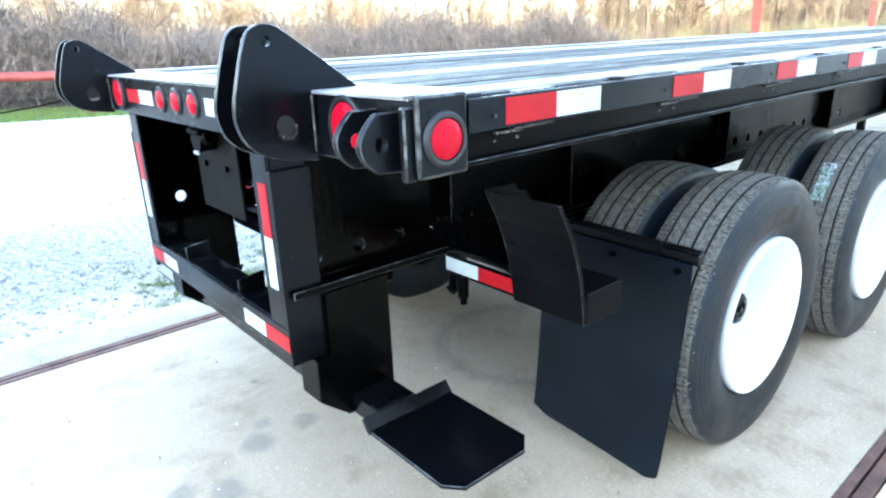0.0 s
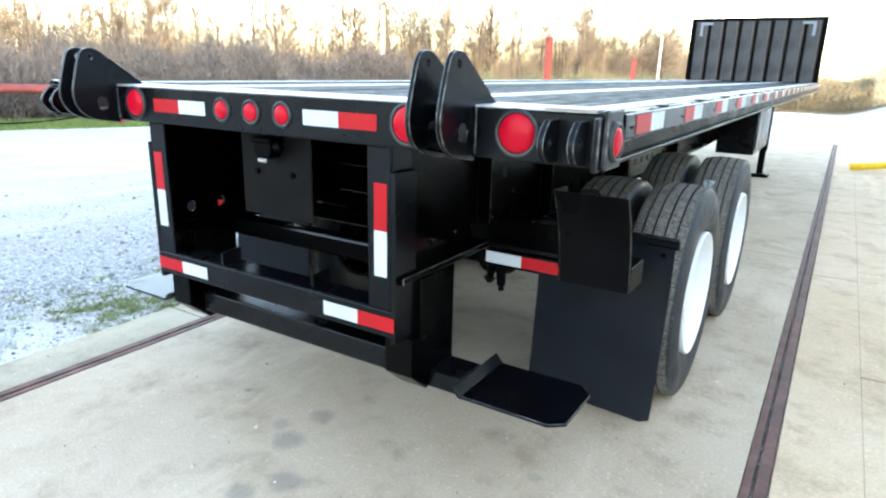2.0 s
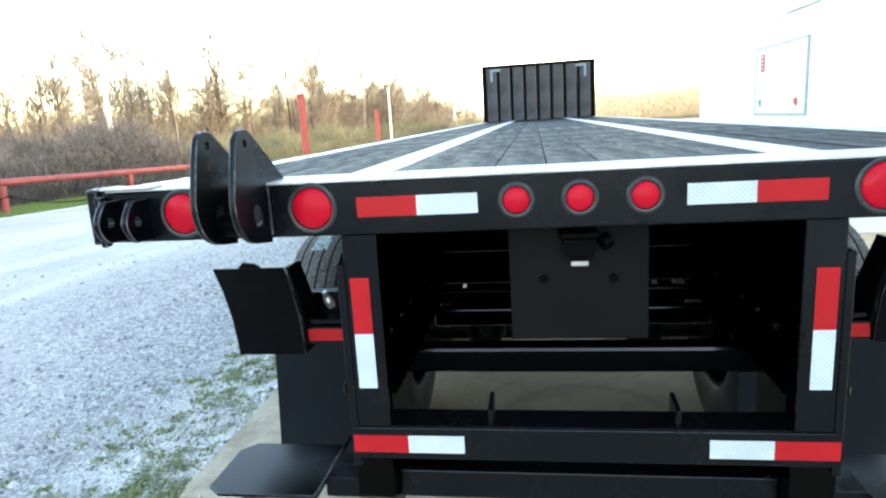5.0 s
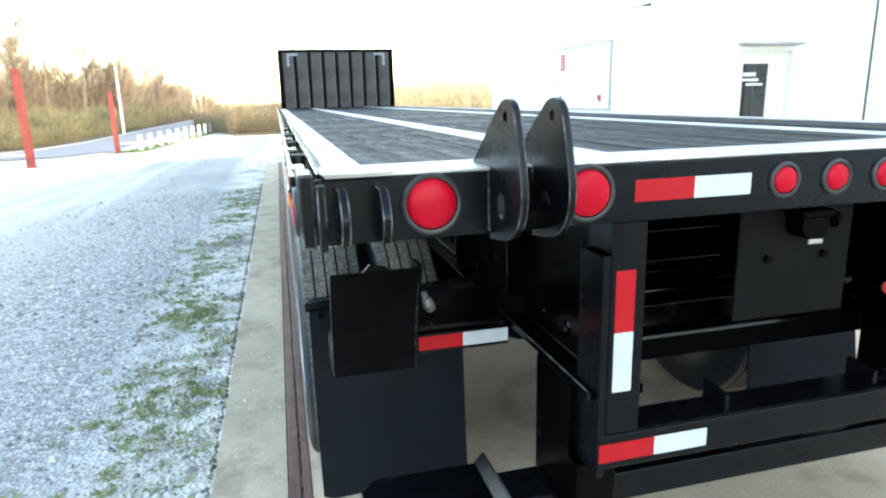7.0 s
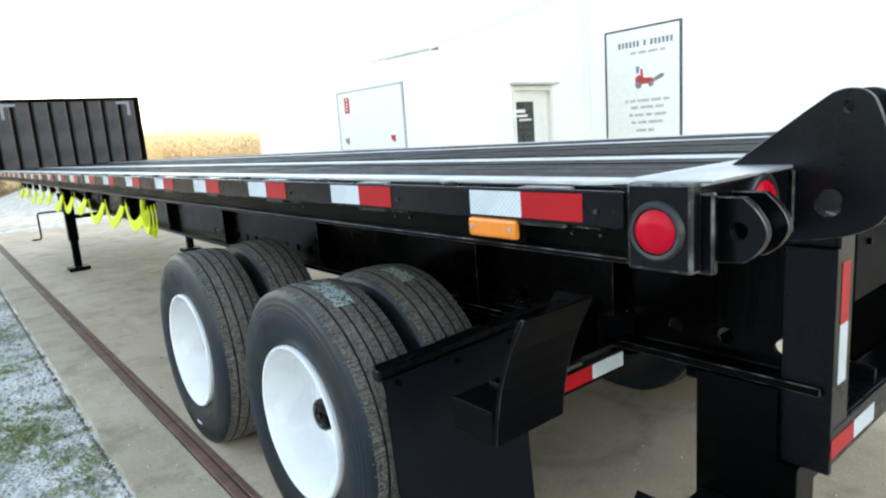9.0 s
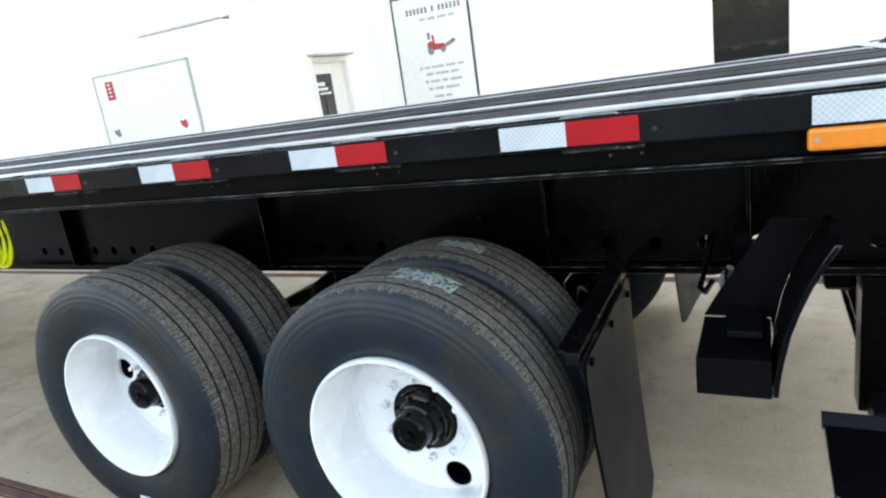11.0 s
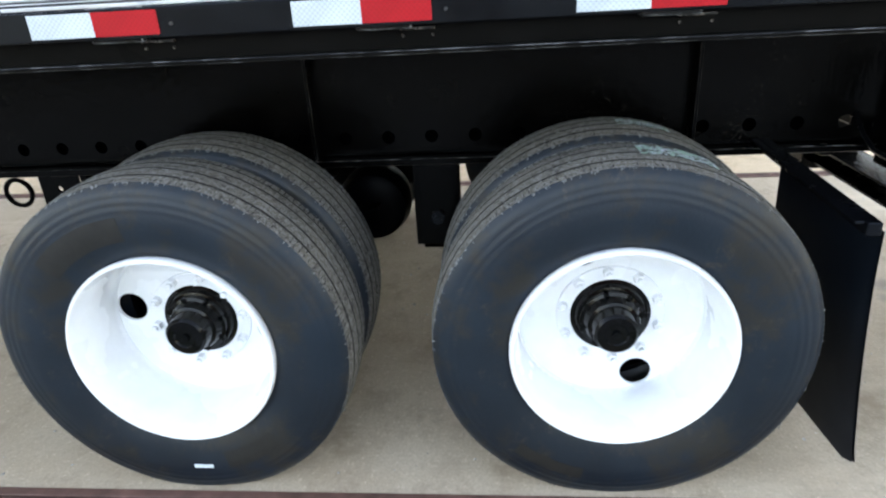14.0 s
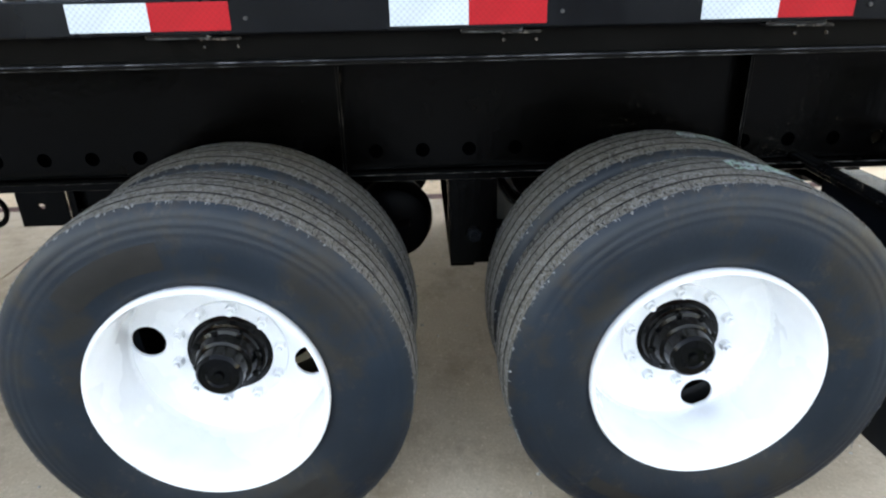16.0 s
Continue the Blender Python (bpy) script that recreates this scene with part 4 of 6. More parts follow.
for s in (-1, 1):
    for k, ay in enumerate(AXLES):
        for x, me in ((1.155, rim_out), (0.845, rim_in)):
            wheel = new("wheel", me)
            wheel.parent = trailer
            wheel.matrix_basis = pose(s * x, ay, 0.492, 0, 0, 0 if s > 0 else 180)
            tagged(wheel, "white painted disc wheel with a black tyre")
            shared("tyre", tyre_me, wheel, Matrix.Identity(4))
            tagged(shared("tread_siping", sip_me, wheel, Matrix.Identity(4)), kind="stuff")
            tagged(shared("tread_fringe", fringe_me, wheel, Matrix.Identity(4)), kind="stuff")
            if x > 1:
                spin = TURN[s, k] * (1 if s > 0 else -1)
                shared("disc", disc_me, wheel, pose(0, 0, 0, spin))
                tagged(shared("hub", hub_me, wheel, pose(-0.045, 0, 0)), "black oil-filled hub cap")
                for j in range(8):
                    a = 2 * math.pi * (j + 0.3) / 8
                    shared("hub_bolt", hub_bolt_me, wheel, pose(-0.045, 0.087 * math.cos(a), 0.087 * math.sin(a)))
                for j in range(10):
                    a = radians(spin + 18 + 36 * j)
                    shared("lug_nut", nut, wheel, pose(0, 0.143 * math.cos(a), 0.143 * math.sin(a)))
for ay in AXLES:
    P("axle", lambda b: cyl(b, (-1.03, ay, 0.492), (1.03, ay, 0.492), 0.063, n=24), BLACK_DULL, "", 40)
    for s in (-1, 1):
        P("brake_drum", lambda b: lathe(b, [(0.0, 0.07), (0.0, 0.225), (0.01, 0.235), (0.15, 0.235), (0.16, 0.22), (0.16, 0.07)], (s * 0.66, ay, 0.5), (s, 0, 0), 40), BLACK_DULL, "", 40)
        P("brake_chamber", lambda b: (cyl(b, (s * 0.35, ay - 0.2, 0.55), (s * 0.35, ay - 0.36, 0.6), 0.085, n=20), cyl(b, (s * 0.35, ay - 0.36, 0.6), (s * 0.35, ay - 0.4, 0.612), 0.07, 0.03, n=20)), BLACK_DULL, "", 40)
        spring = []
        for q in range(4):
            L = 0.5 - q * 0.09
            spring.append([(ay - L, 0.60 + 0.07 * (L / 0.5) ** 2 - q * 0.013), (ay, 0.60 - q * 0.013), (ay + L, 0.60 + 0.07 * (L / 0.5) ** 2 - q * 0.013)])
        def leafs(b):
            for q, (p0, p1, p2) in enumerate(spring):
                pts = [(p0[0] + (p2[0] - p0[0]) * i / 10, p1[1] + 0.07 * (((p0[0] + (p2[0] - p0[0]) * i / 10) - ay) / 0.5) ** 2) for i in range(11)]
                prism(b, pts + [(y, z - 0.011) for y, z in pts[::-1]], "x", *sorted((s * 0.53, s * 0.605)))
        P("leaf_spring", leafs, BLACK_DULL)
for s in (-1, 1):
    hy, z0 = 2.115, 0.53
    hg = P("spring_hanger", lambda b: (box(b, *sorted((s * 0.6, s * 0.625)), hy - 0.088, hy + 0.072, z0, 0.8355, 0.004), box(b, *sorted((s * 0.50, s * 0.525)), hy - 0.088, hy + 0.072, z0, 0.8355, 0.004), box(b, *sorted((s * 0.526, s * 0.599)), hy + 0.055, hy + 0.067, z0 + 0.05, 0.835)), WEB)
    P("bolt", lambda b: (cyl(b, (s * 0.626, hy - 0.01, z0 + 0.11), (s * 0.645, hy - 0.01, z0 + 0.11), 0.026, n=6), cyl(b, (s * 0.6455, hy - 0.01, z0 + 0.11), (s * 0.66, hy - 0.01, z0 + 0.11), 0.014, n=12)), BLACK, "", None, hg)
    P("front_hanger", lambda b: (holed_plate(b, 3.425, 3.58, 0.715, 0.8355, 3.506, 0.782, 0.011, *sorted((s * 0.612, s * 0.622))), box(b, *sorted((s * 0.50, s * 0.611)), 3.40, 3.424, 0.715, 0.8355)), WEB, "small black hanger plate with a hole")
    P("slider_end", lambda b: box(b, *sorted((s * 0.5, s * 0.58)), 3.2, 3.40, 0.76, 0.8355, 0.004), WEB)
    ringp = [(s * 0.63, 3.665 + 0.05 * math.cos(a), 0.775 + 0.05 * math.sin(a)) for a in np.linspace(0, 2 * math.pi, 25)]
    P("tie_ring", lambda b: tube(b, ringp, 0.009, 6), BLACK_DULL, "", 60)
    P("air_spring", lambda b: lathe(b, [(-0.11, 0.0005), (-0.11, 0.10), (-0.09, 0.132), (-0.02, 0.146), (0.02, 0.146), (0.09, 0.132), (0.11, 0.10), (0.11, 0.0005)], (s * 0.33, 2.385, 0.605), (1, 0, 0), 32), BLACK_DULL, "black round suspension spring", 40)
    # curved bump brackets on a taped outrigger bar; the west pair hangs a little lower
    bz, by_, fy = (-0.018, -0.012, -0.058) if s < 0 else (0.012, 0.0, 0.0)
    def bracket(b, s=s):
        outer = [(0.450, 1.112), (0.475, 1.068), (0.500, 1.02), (0.522, 0.965), (0.540, 0.91), (0.553, 0.85), (0.561, 0.80), (0.565, 0.757)]
        outer = [(y + by_, z + bz) for y, z in outer]
        inner = [(y + 0.012, z) for y, z in outer[::-1]]
        prism(b, outer + inner, "x", *sorted((s * 0.955, s * 1.212)), 0.002)
    # the thin pale line along the bracket edges is a highlight put into colour
    br = P("bump_bracket", bracket, [SATIN, WORN_LIT_EDGE], "curved black bump bracket")
    P("bracket_box", lambda b: box(b, *sorted((s * 0.956, s * 1.212)), 0.5775 + by_, 0.735 + by_, 0.752 + bz, 0.845 + bz, 0.003), SATIN, "", None, br)
    P("bracket_side", lambda b: prism(b, [(y + by_, z + bz) for y, z in ((0.464, 1.111), (0.576, 1.108), (0.63, 1.02), (0.70, 0.91), (0.735, 0.847), (0.578, 0.8462), (0.572, 0.80), (0.566, 0.85), (0.553, 0.91), (0.535, 0.965), (0.513, 1.02), (0.488, 1.068))], "x", *sorted((s * 0.945, s * 0.9545))), SATIN, "", None, br)
    P("bracket_clip", lambda b: prism(b, [(s * 1.04, 1.1125 + bz), (s * 1.12, 1.1125 + bz), (s * 1.10, 1.132 + bz), (s * 1.06, 1.127 + bz)], "y", 0.452 + by_, 0.462 + by_), SATIN, "", None, br)
    P("outrigger", lambda b: (box(b, *sorted((s * 0.641, s * 0.953)), 0.575, 0.583, 0.772, 0.838, 0.002), box(b, *sorted((s * 0.641, s * 1.13)), 0.5835, 0.66, 0.8455, 0.862, 0.002), box(b, *sorted((s * 0.572, s * 0.64)), 0.58, 0.66, 0.87, 0.93)), BLACK, "short black outrigger bar with tape")
    P("outrigger_plate", lambda b: box(b, *sorted((s * 0.641, s * 0.944)), 0.664, 0.672, 0.80, 0.945, 0.002), WEB)
    if s > 0:
        P("hanging_connector", lambda b: (tube(b, [(0.70, 0.60, 0.775), (0.70, 0.595, 0.745), (0.705, 0.59, 0.72)], 0.010, 6), cyl(b, (0.703, 0.59, 0.765), (0.708, 0.588, 0.695), 0.022, 0.018, n=10), cyl(b, (0.708, 0.588, 0.694), (0.71, 0.587, 0.672), 0.012, n=8), cyl(b, (0.664, 0.592, 0.77), (0.656, 0.59, 0.715), 0.020, 0.016, n=10), cyl(b, (0.656, 0.59, 0.714), (0.654, 0.589, 0.694), 0.026, 0.010, n=8), tube(b, [(0.66, 0.592, 0.76), (0.63, 0.60, 0.80), (0.60, 0.62, 0.84)], 0.007, 6)), BLACK_DULL, "black cable connectors hanging loose", 50)
    strip(s * (0.795 + T / 2), 0.806, T, 0.045, 0.575, TAPE_RED)
    strip(s * (0.795 - T / 2), 0.806, T, 0.045, 0.575, TAPE_WHITE)
    # mud flap on its arm, which droops a little outward
    droop = 0.028 if s < 0 else 0.014

    def arm_bar(b, s=s):
        box(b, *sorted((s * 0.572, s * 1.275)), 1.04 + fy, 1.075 + fy, 0.84, 0.875, 0.003)
        box(b, *sorted((s * 0.58, s * 1.262)), 1.076 + fy, 1.098 + fy, 0.866, 0.875, 0.002)
        for v in b.verts:
            v.co.z -= droop * (abs(v.co.x) - 0.572) / 0.7
    arm = P("flap_arm", arm_bar, BLACK, "black mud flap arm")
    def flap(b, s=s):
        cols = [0.685, 0.75, 0.85, 0.95, 1.05, 1.15, 1.22, 1.262]
        rows_ = np.linspace(0.845, 0.09, 12)
        for off in (0.0, 0.008):
            grid = [[b.verts.new((s * x, 1.034 + fy - off - (0.11 if s > 0 else 0.078) * (0.45 + 0.55 * (x - 0.685) / 0.577) * ((0.845 - z) / 0.75) ** 1.5 + 0.006 * math.sin(5 * x + 2) * (0.845 - z), z - droop * (x - 0.572) / 0.7 * (z / 0.845) + (0.02 if x in (0.685, 1.262) and z < 0.1 else 0))) for x in cols] for z in rows_]
            for i in range(len(rows_) - 1):
                for j in range(len(cols) - 1):
                    b.faces.new((grid[i][j], grid[i][j + 1], grid[i + 1][j + 1], grid[i + 1][j]))
    P("mud_flap", flap, FLAP, "plain black rubber mud flap", 60, arm)
    for bx in (0.74, 0.98, 1.22):
        P("bolt", lambda b: cyl(b, (s * bx, 1.016 + fy, 0.803), (s * bx, 1.0255 + fy, 0.803), 0.012, n=6), BLACK_DULL, "", None, arm)
P("hose_fitting", lambda b: (cyl(b, (-0.875, 0.672, 0.885), (-0.885, 0.668, 0.905), 0.018, 0.021, n=16), cyl(b, (-0.8853, 0.6678, 0.9055), (-0.893, 0.665, 0.925), 0.021, 0.016, n=16), cyl(b, (-0.8933, 0.6648, 0.9255), (-0.90, 0.66, 0.945), 0.010, n=10)), plain("pale_grey_fitting", (0.34, 0.36, 0.39), 0.3, metal=0.5), "pale grey air hose fitting", 40)
P("rear_cross_tube", lambda b: (box(b, -0.555, 0.555, 0.34, 0.42, 0.757, 0.841, 0.012, 2),), [BLACK_DULL, GLOSS], "black cross tube inside the frame")
# bars in near-black shade colour; some added to close the view to bright ground
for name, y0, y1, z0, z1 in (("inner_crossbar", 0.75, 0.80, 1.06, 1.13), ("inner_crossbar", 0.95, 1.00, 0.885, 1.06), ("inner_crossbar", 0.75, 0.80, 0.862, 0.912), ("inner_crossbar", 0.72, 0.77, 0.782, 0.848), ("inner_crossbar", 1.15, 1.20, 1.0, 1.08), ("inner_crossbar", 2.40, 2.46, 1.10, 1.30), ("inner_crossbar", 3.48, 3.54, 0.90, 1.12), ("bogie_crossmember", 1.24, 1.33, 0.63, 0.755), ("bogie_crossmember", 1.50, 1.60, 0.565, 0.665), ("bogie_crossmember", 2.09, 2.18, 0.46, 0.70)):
    P(name, lambda b: box(b, -0.498, 0.498, y0, y1, z0, z1, 0.006, 2), [INNER_SHADE, GLOSS])
P("air_tank", lambda b: lathe(b, [(-0.32, 0.0005), (-0.315, 0.08), (-0.29, 0.115), (-0.26, 0.125), (0.26, 0.125), (0.29, 0.115), (0.315, 0.08), (0.32, 0.0005)], (0.0, 3.9, 0.95), (1, 0, 0), 32), BLACK_DULL, "black air tank", 40)
P("air_hose", lambda b: tube(b, [(-0.97, 0.70, 0.93), (-0.93, 0.72, 0.885), (-0.85, 0.74, 0.868), (-0.75, 0.74, 0.872), (-0.66, 0.73, 0.90), (-0.58, 0.72, 0.95)], 0.008, 6), BLACK, "thin black air hose", 60)

tb = P("tool_box", lambda b: box(b, 0.6, 0.985, 6.0, 7.3, 0.69, 1.275, 0.01, 2), BLACK, "black steel tool box under the deck")
P("tool_box_door", lambda b: box(b, 0.9855, 0.992, 6.06, 7.24, 0.74, 1.23, 0.003), BLACK, "", None, tb)
P("latch", lambda b: box(b, 0.9925, 1.005, 6.6, 6.7, 1.14, 1.2, 0.004), PALE_METAL, "", None, tb)


# ---- torn labels stuck on the tyre treads ----
def tread_label(k, x, a0, a1, w, seed):
    """A torn patch that follows the tread; angles from the front, over the top."""
    g = random.Random(seed)
    bm = B()
    r = R_TYRE + 0.0014
    rows_ = []
    for i in range(31):
        a = radians(a0 + (a1 - a0) * i / 30)
        e0, e1 = -w * g.uniform(0.75, 1.0), w * g.uniform(0.75, 1.0)
        rows_.append([bm.verts.new((x + e0 + (e1 - e0) * q, AXLES[k] + r * math.cos(a), 0.492 + r * math.sin(a))) for q in np.linspace(0, 1, 9)])
    for p_, q_ in zip(rows_, rows_[1:]):
        for j in range(8):
            if g.random() < 0.74:
                bm.faces.new((p_[j], p_[j + 1], q_[j + 1], q_[j]))
    return bm


lab = Mat("torn_tyre_label", 0.4)
pick = lab.noise(48, 7, 0.8)
tone = lab.ramp(pick, [(0.34, (0.06, 0.065, 0.06)), (0.42, (0.16, 0.36, 0.23)), (0.46, (0.48, 0.72, 0.60)), (0.50, (0.30, 0.42, 0.37)), (0.54, (0.44, 0.46, 0.56)), (0.60, (0.78, 0.83, 0.86))])
lab.colour(tone)
for k, x, a0, a1, w in ((0, -1.155, 93, 115, 0.045), (0, -0.845, 93, 110, 0.035), (1, 1.13, 128, 150, 0.03)):
    part("tyre_label", tread_label(k, x, a0, a1, w, 5), lab.m, trailer, "torn green and white label on the tread")
# dull washed patches over the moulded marks of the sidewalls
PATCH = plain("brown_washed_rubber", (0.0075, 0.0066, 0.0058), 0.55, vary=0.5, scale=26)


def sidewall_patch(s, k, a0, a1, r0, r1):
    bulge = lambda r: float(np.interp(r, [0.32, 0.36, 0.40, 0.426, 0.44], [0.122, 0.134, 0.14, 0.1398, 0.139])) + 0.0009
    bm = B()
    rows_ = []
    for i in range(21):
        a = radians(a0 + (a1 - a0) * i / 20)
        rows_.append([bm.verts.new((s * (1.155 + bulge(r)), AXLES[k] + r * math.cos(a), 0.492 + r * math.sin(a))) for r in np.linspace(r0, r1, 5)])
    for p_, q_ in zip(rows_, rows_[1:]):
        for j in range(4):
            bm.faces.new((p_[j], p_[j + 1], q_[j + 1], q_[j]))
    part("sidewall_patch", bm, PATCH, trailer, "dull brown washed patch on the sidewall", 60)


sidewall_patch(-1, 1, 44, 84, 0.355, 0.425)
sidewall_patch(-1, 1, 228, 256, 0.36, 0.415)
sidewall_patch(-1, 0, 283, 312, 0.40, 0.436)
sidewall_patch(1, 0, 70, 112, 0.35, 0.42)
LABEL_W = plain("white_sticker", (0.66, 0.72, 0.78), 0.4, vary=0.1, scale=60)
P("tyre_sticker", lambda b: box(b, -1.2965, -1.2945, 2.775, 2.835, 0.088, 0.1, 0.0), LABEL_W, "small white sticker on the sidewall")

# ---- yellow straps slung under the west rail ----
strap = thing("cargo_straps", "bright yellow cargo straps slung in loops under the rail", "strap", at=(-1.22, 3.4, 1.1))


def ribbon(b, pts, w=0.05, t=0.004):
    """A flat strap that faces outward along a line of (x, y, z)."""
    lo = [[Vector(p) + Vector((dx, 0, dz)) for dx, dz in ((-t, -w), (t, -w), (t, w), (-t, w))] for p in pts]
    rings(b, lo)


for i in range(11):
    y0 = 3.45 + i * 0.61
    pts = [(-1.215 - 0.03 * math.sin(math.pi * u), y0 + 0.6 * u, 1.26 - 0.17 * math.sin(math.pi * u) ** 0.8 - 0.02 * (i % 3)) for u in np.linspace(0, 1, 14)]
    bm = B()
    ribbon(bm, pts, 0.034)
    ob = part("strap_loop", bm, YELLOW_WEB, strap, "", 60)
    ob.matrix_parent_inverse = strap.matrix_basis.inverted()
    bm = B()
    box(bm, -1.235, -1.19, y0 - 0.05, y0 + 0.03, 1.2, 1.279, 0.005)
    ob = part("winch", bm, BLACK_DULL, strap, "small black strap winch")
    ob.matrix_parent_inverse = strap.matrix_basis.inverted()
bm = B()
for k in range(3):
    ribbon(bm, [(-1.225 - 0.016 * k, 3.40 + (0.10 - 0.012 * k) * math.cos(a), 1.175 + (0.115 - 0.014 * k) * math.sin(a)) for a in np.linspace(-3.6, 0.9 + 0.2 * k, 24)], 0.020)
ob = part("strap_coil", bm, YELLOW_WEB, strap, "coiled yellow strap end", 60)
ob.matrix_parent_inverse = strap.matrix_basis.inverted()

# ---- white building ----
def wall_x(name, x0, x1, y0, y1, z1, holes, mat, label):
    """A wall along y with rectangular openings (y0, y1, z0, z1) through it."""
    bm = B()
    cuts = sorted({y0, y1, *(h[0] for h in holes), *(h[1] for h in holes)})
    for a, c in zip(cuts, cuts[1:]):
        inside = [h for h in holes if h[0] <= a + 1e-6 and h[1] >= c - 1e-6]
        z = -0.2
        for h in sorted(inside, key=lambda h: h[2]):
            if h[2] > z + 0.01:
                box(bm, x0, x1, a, c, z, h[2])
            z = h[3]
        box(bm, x0, x1, a, c, z, z1)
    return solid(name, bm, mat, label, "wall", "structure")


WX, AX, AY = 6.3, 3.15, 6.12
wall_x("wall_main", WX, WX + 0.2, -26.0, 11.8, 6.2, [(0.27, 1.17, 0.75, 2.95)], SIDING, "white metal building wall")
wall_x("wall_annex", AX, AX + 0.15, AY, 11.8, 2.60, [], SIDING, "white annex wall by the weighing platform")
bm = B()
for x0, x1, z0 in ((AX + 0.151, 4.64, -0.2), (4.64, 5.52, 2.13), (5.52, WX - 0.001, -0.2)):
    top = lambda x: 2.66 + (x - AX) * 0.3
    prism(bm, [(x0, z0), (x1, z0), (x1, top(x1)), (x0, top(x0))], "y", AY, AY + 0.15)
solid("wall_annex_end", bm, SIDING, "white end wall of the annex with a doorway", "wall", "structure")
bm = B()
box(bm, AX + 0.151, 12.0, 11.65, 11.8, -0.2, 2.59)
box(bm, WX + 0.201, 12.0, 11.65, 11.8, 2.591, 6.2)
solid("wall_north", bm, SIDING, "white north wall of the building", "wall", "structure")
bm = B()
box(bm, WX, 14.0, -26.2, -26.001, -0.2, 6.2)
solid("wall_south", bm, SIDING, "white south wall of the building", "wall", "structure")
bm = B()
prism(bm, [(AX - 0.012, 2.601), (WX - 0.002, 3.56), (WX - 0.002, 3.66), (AX - 0.012, 2.64)], "y", AY - 0.012, 11.9)
solid("roof_annex", bm, TRIM_WHITE, "low white annex roof with overhang", "roof", "structure")
bm = B()
prism(bm, [(WX - 0.1, 6.2), (11.5, 7.4), (17, 6.2), (17, 6.3), (11.5, 7.52), (WX - 0.1, 6.3)], "y", -26.5, 12.2)
solid("roof_main", bm, TRIM_WHITE, "white metal roof", "roof", "structure")
bm = B()
box(bm, AX - 0.030, AX - 0.0125, AY - 0.012, 7.5, 2.61, 2.635, 0.004)
solid("trim_eaves", bm, plain("pale_eaves_metal", (0.62, 0.61, 0.58), 0.5), "pale grey eaves flashing of the annex", "gutter", "structure")
bm = B()
box(bm, WX - 0.014, WX - 0.001, 2.185, 2.215, 0.05, 6.1)
solid("trim_joint", bm, TRIM_WHITE, "upright joint cover on the white wall", "trim", "structure")
bm = B()
for y in np.arange(-25.5, 11.6, 0.45):
    if y < 6.0 and not (0.2 < y < 1.25 or 2.1 < y < 2.3 or 4.3 < y < 5.75):
        box(bm, WX - 0.012, WX - 0.001, y - 0.02, y + 0.02, 0.05, 6.1)
solid("trim_ribs", bm, SIDING, "raised ribs of the white siding", "trim", "structure")
for gx, gz, ga, gb in ((WX - 0.09, 6.22, -26.5, 12.2),):
    bm = B()
    box(bm, gx - 0.04, gx, ga, gb, gz - 0.02, gz + 0.06, 0.01)
    solid("trim_gutter", bm, TRIM_WHITE, "white eaves gutter", "gutter", "structure")
# door
door = tagged(new("door_1"), "white door with a half glazed dark pane and notices", "door", "", "structure")
door.location = (5.08, AY, 0)


def DP(name, bm, mat, label="", par=door):
    ob = part(name, bm, mat, par, label)
    ob.matrix_parent_inverse = par.matrix_basis.inverted()
    return ob


bm = B()
for x0, x1, z0, z1 in ((4.70, 5.46, 0.03, 1.0), (4.70, 5.46, 1.90, 2.06), (4.70, 4.715, 1.0005, 1.8995), (5.155, 5.46, 1.0005, 1.8995)):
    box(bm, x0, x1, AY + 0.05, AY + 0.09, z0, z1)
DP("door_leaf", bm, TRIM_WHITE)
bm = B()
box(bm, 4.7155, 5.1545, AY + 0.06, AY + 0.07, 1.001, 1.899)
DP("pane", bm, GLASS, "dark glass pane")
bm = B()
box(bm, 4.925, 4.945, AY + 0.052, AY + 0.0595, 1.001, 1.899)
DP("glazing_bar", bm, DARK_LINE)
for nx, nz, w, h in ((4.86, 1.76, 0.2, 0.05), (4.88, 1.69, 0.26, 0.035), (4.95, 1.63, 0.26, 0.03)):
    bm = B()
    box(bm, nx - w / 2, nx + w / 2, AY + 0.046, AY + 0.0515, nz - h / 2, nz + h / 2)
    DP("notice_bar", bm, TRIM_WHITE)
bm = B()
for a, c in ((4.641, 4.695), (5.465, 5.519)):
    box(bm, a, c, AY - 0.02, AY + 0.12, 0.0, 2.06)
box(bm, 4.641, 5.519, AY - 0.02, AY + 0.12, 2.0605, 2.125)
DP("door_frame", bm, TRIM_WHITE)
bm = B()
box(bm, 4.60, 5.56, AY - 0.14, AY - 0.001, 2.135, 2.165, 0.005)
DP("drip_cap", bm, plain("grey_drip_cap", (0.5, 0.5, 0.49), 0.5), "grey drip cap over the door")
# window
win = tagged(new("window_1"), "tall dark window with a white middle rail", "window", "", "structure")
win.location = (WX, 0.72, 0.75)
bm = B()
for a, c, z0, z1 in ((0.27, 0.30, 0.75, 2.95), (1.14, 1.17, 0.75, 2.95), (0.3005, 1.1395, 2.19, 2.25), (0.3005, 1.1395, 0.75, 0.82), (0.3005, 1.1395, 2.89, 2.95)):
    box(bm, WX - 0.01, WX + 0.1, a, c, z0, z1)
DP("window_frame", bm, TRIM_WHITE, "", win)
for z0, z1 in ((0.821, 2.189), (2.251, 2.889)):
    bm = B()
    box(bm, WX + 0.04, WX + 0.05, 0.301, 1.139, z0, z1)
    DP("pane", bm, GLASS, "", win)


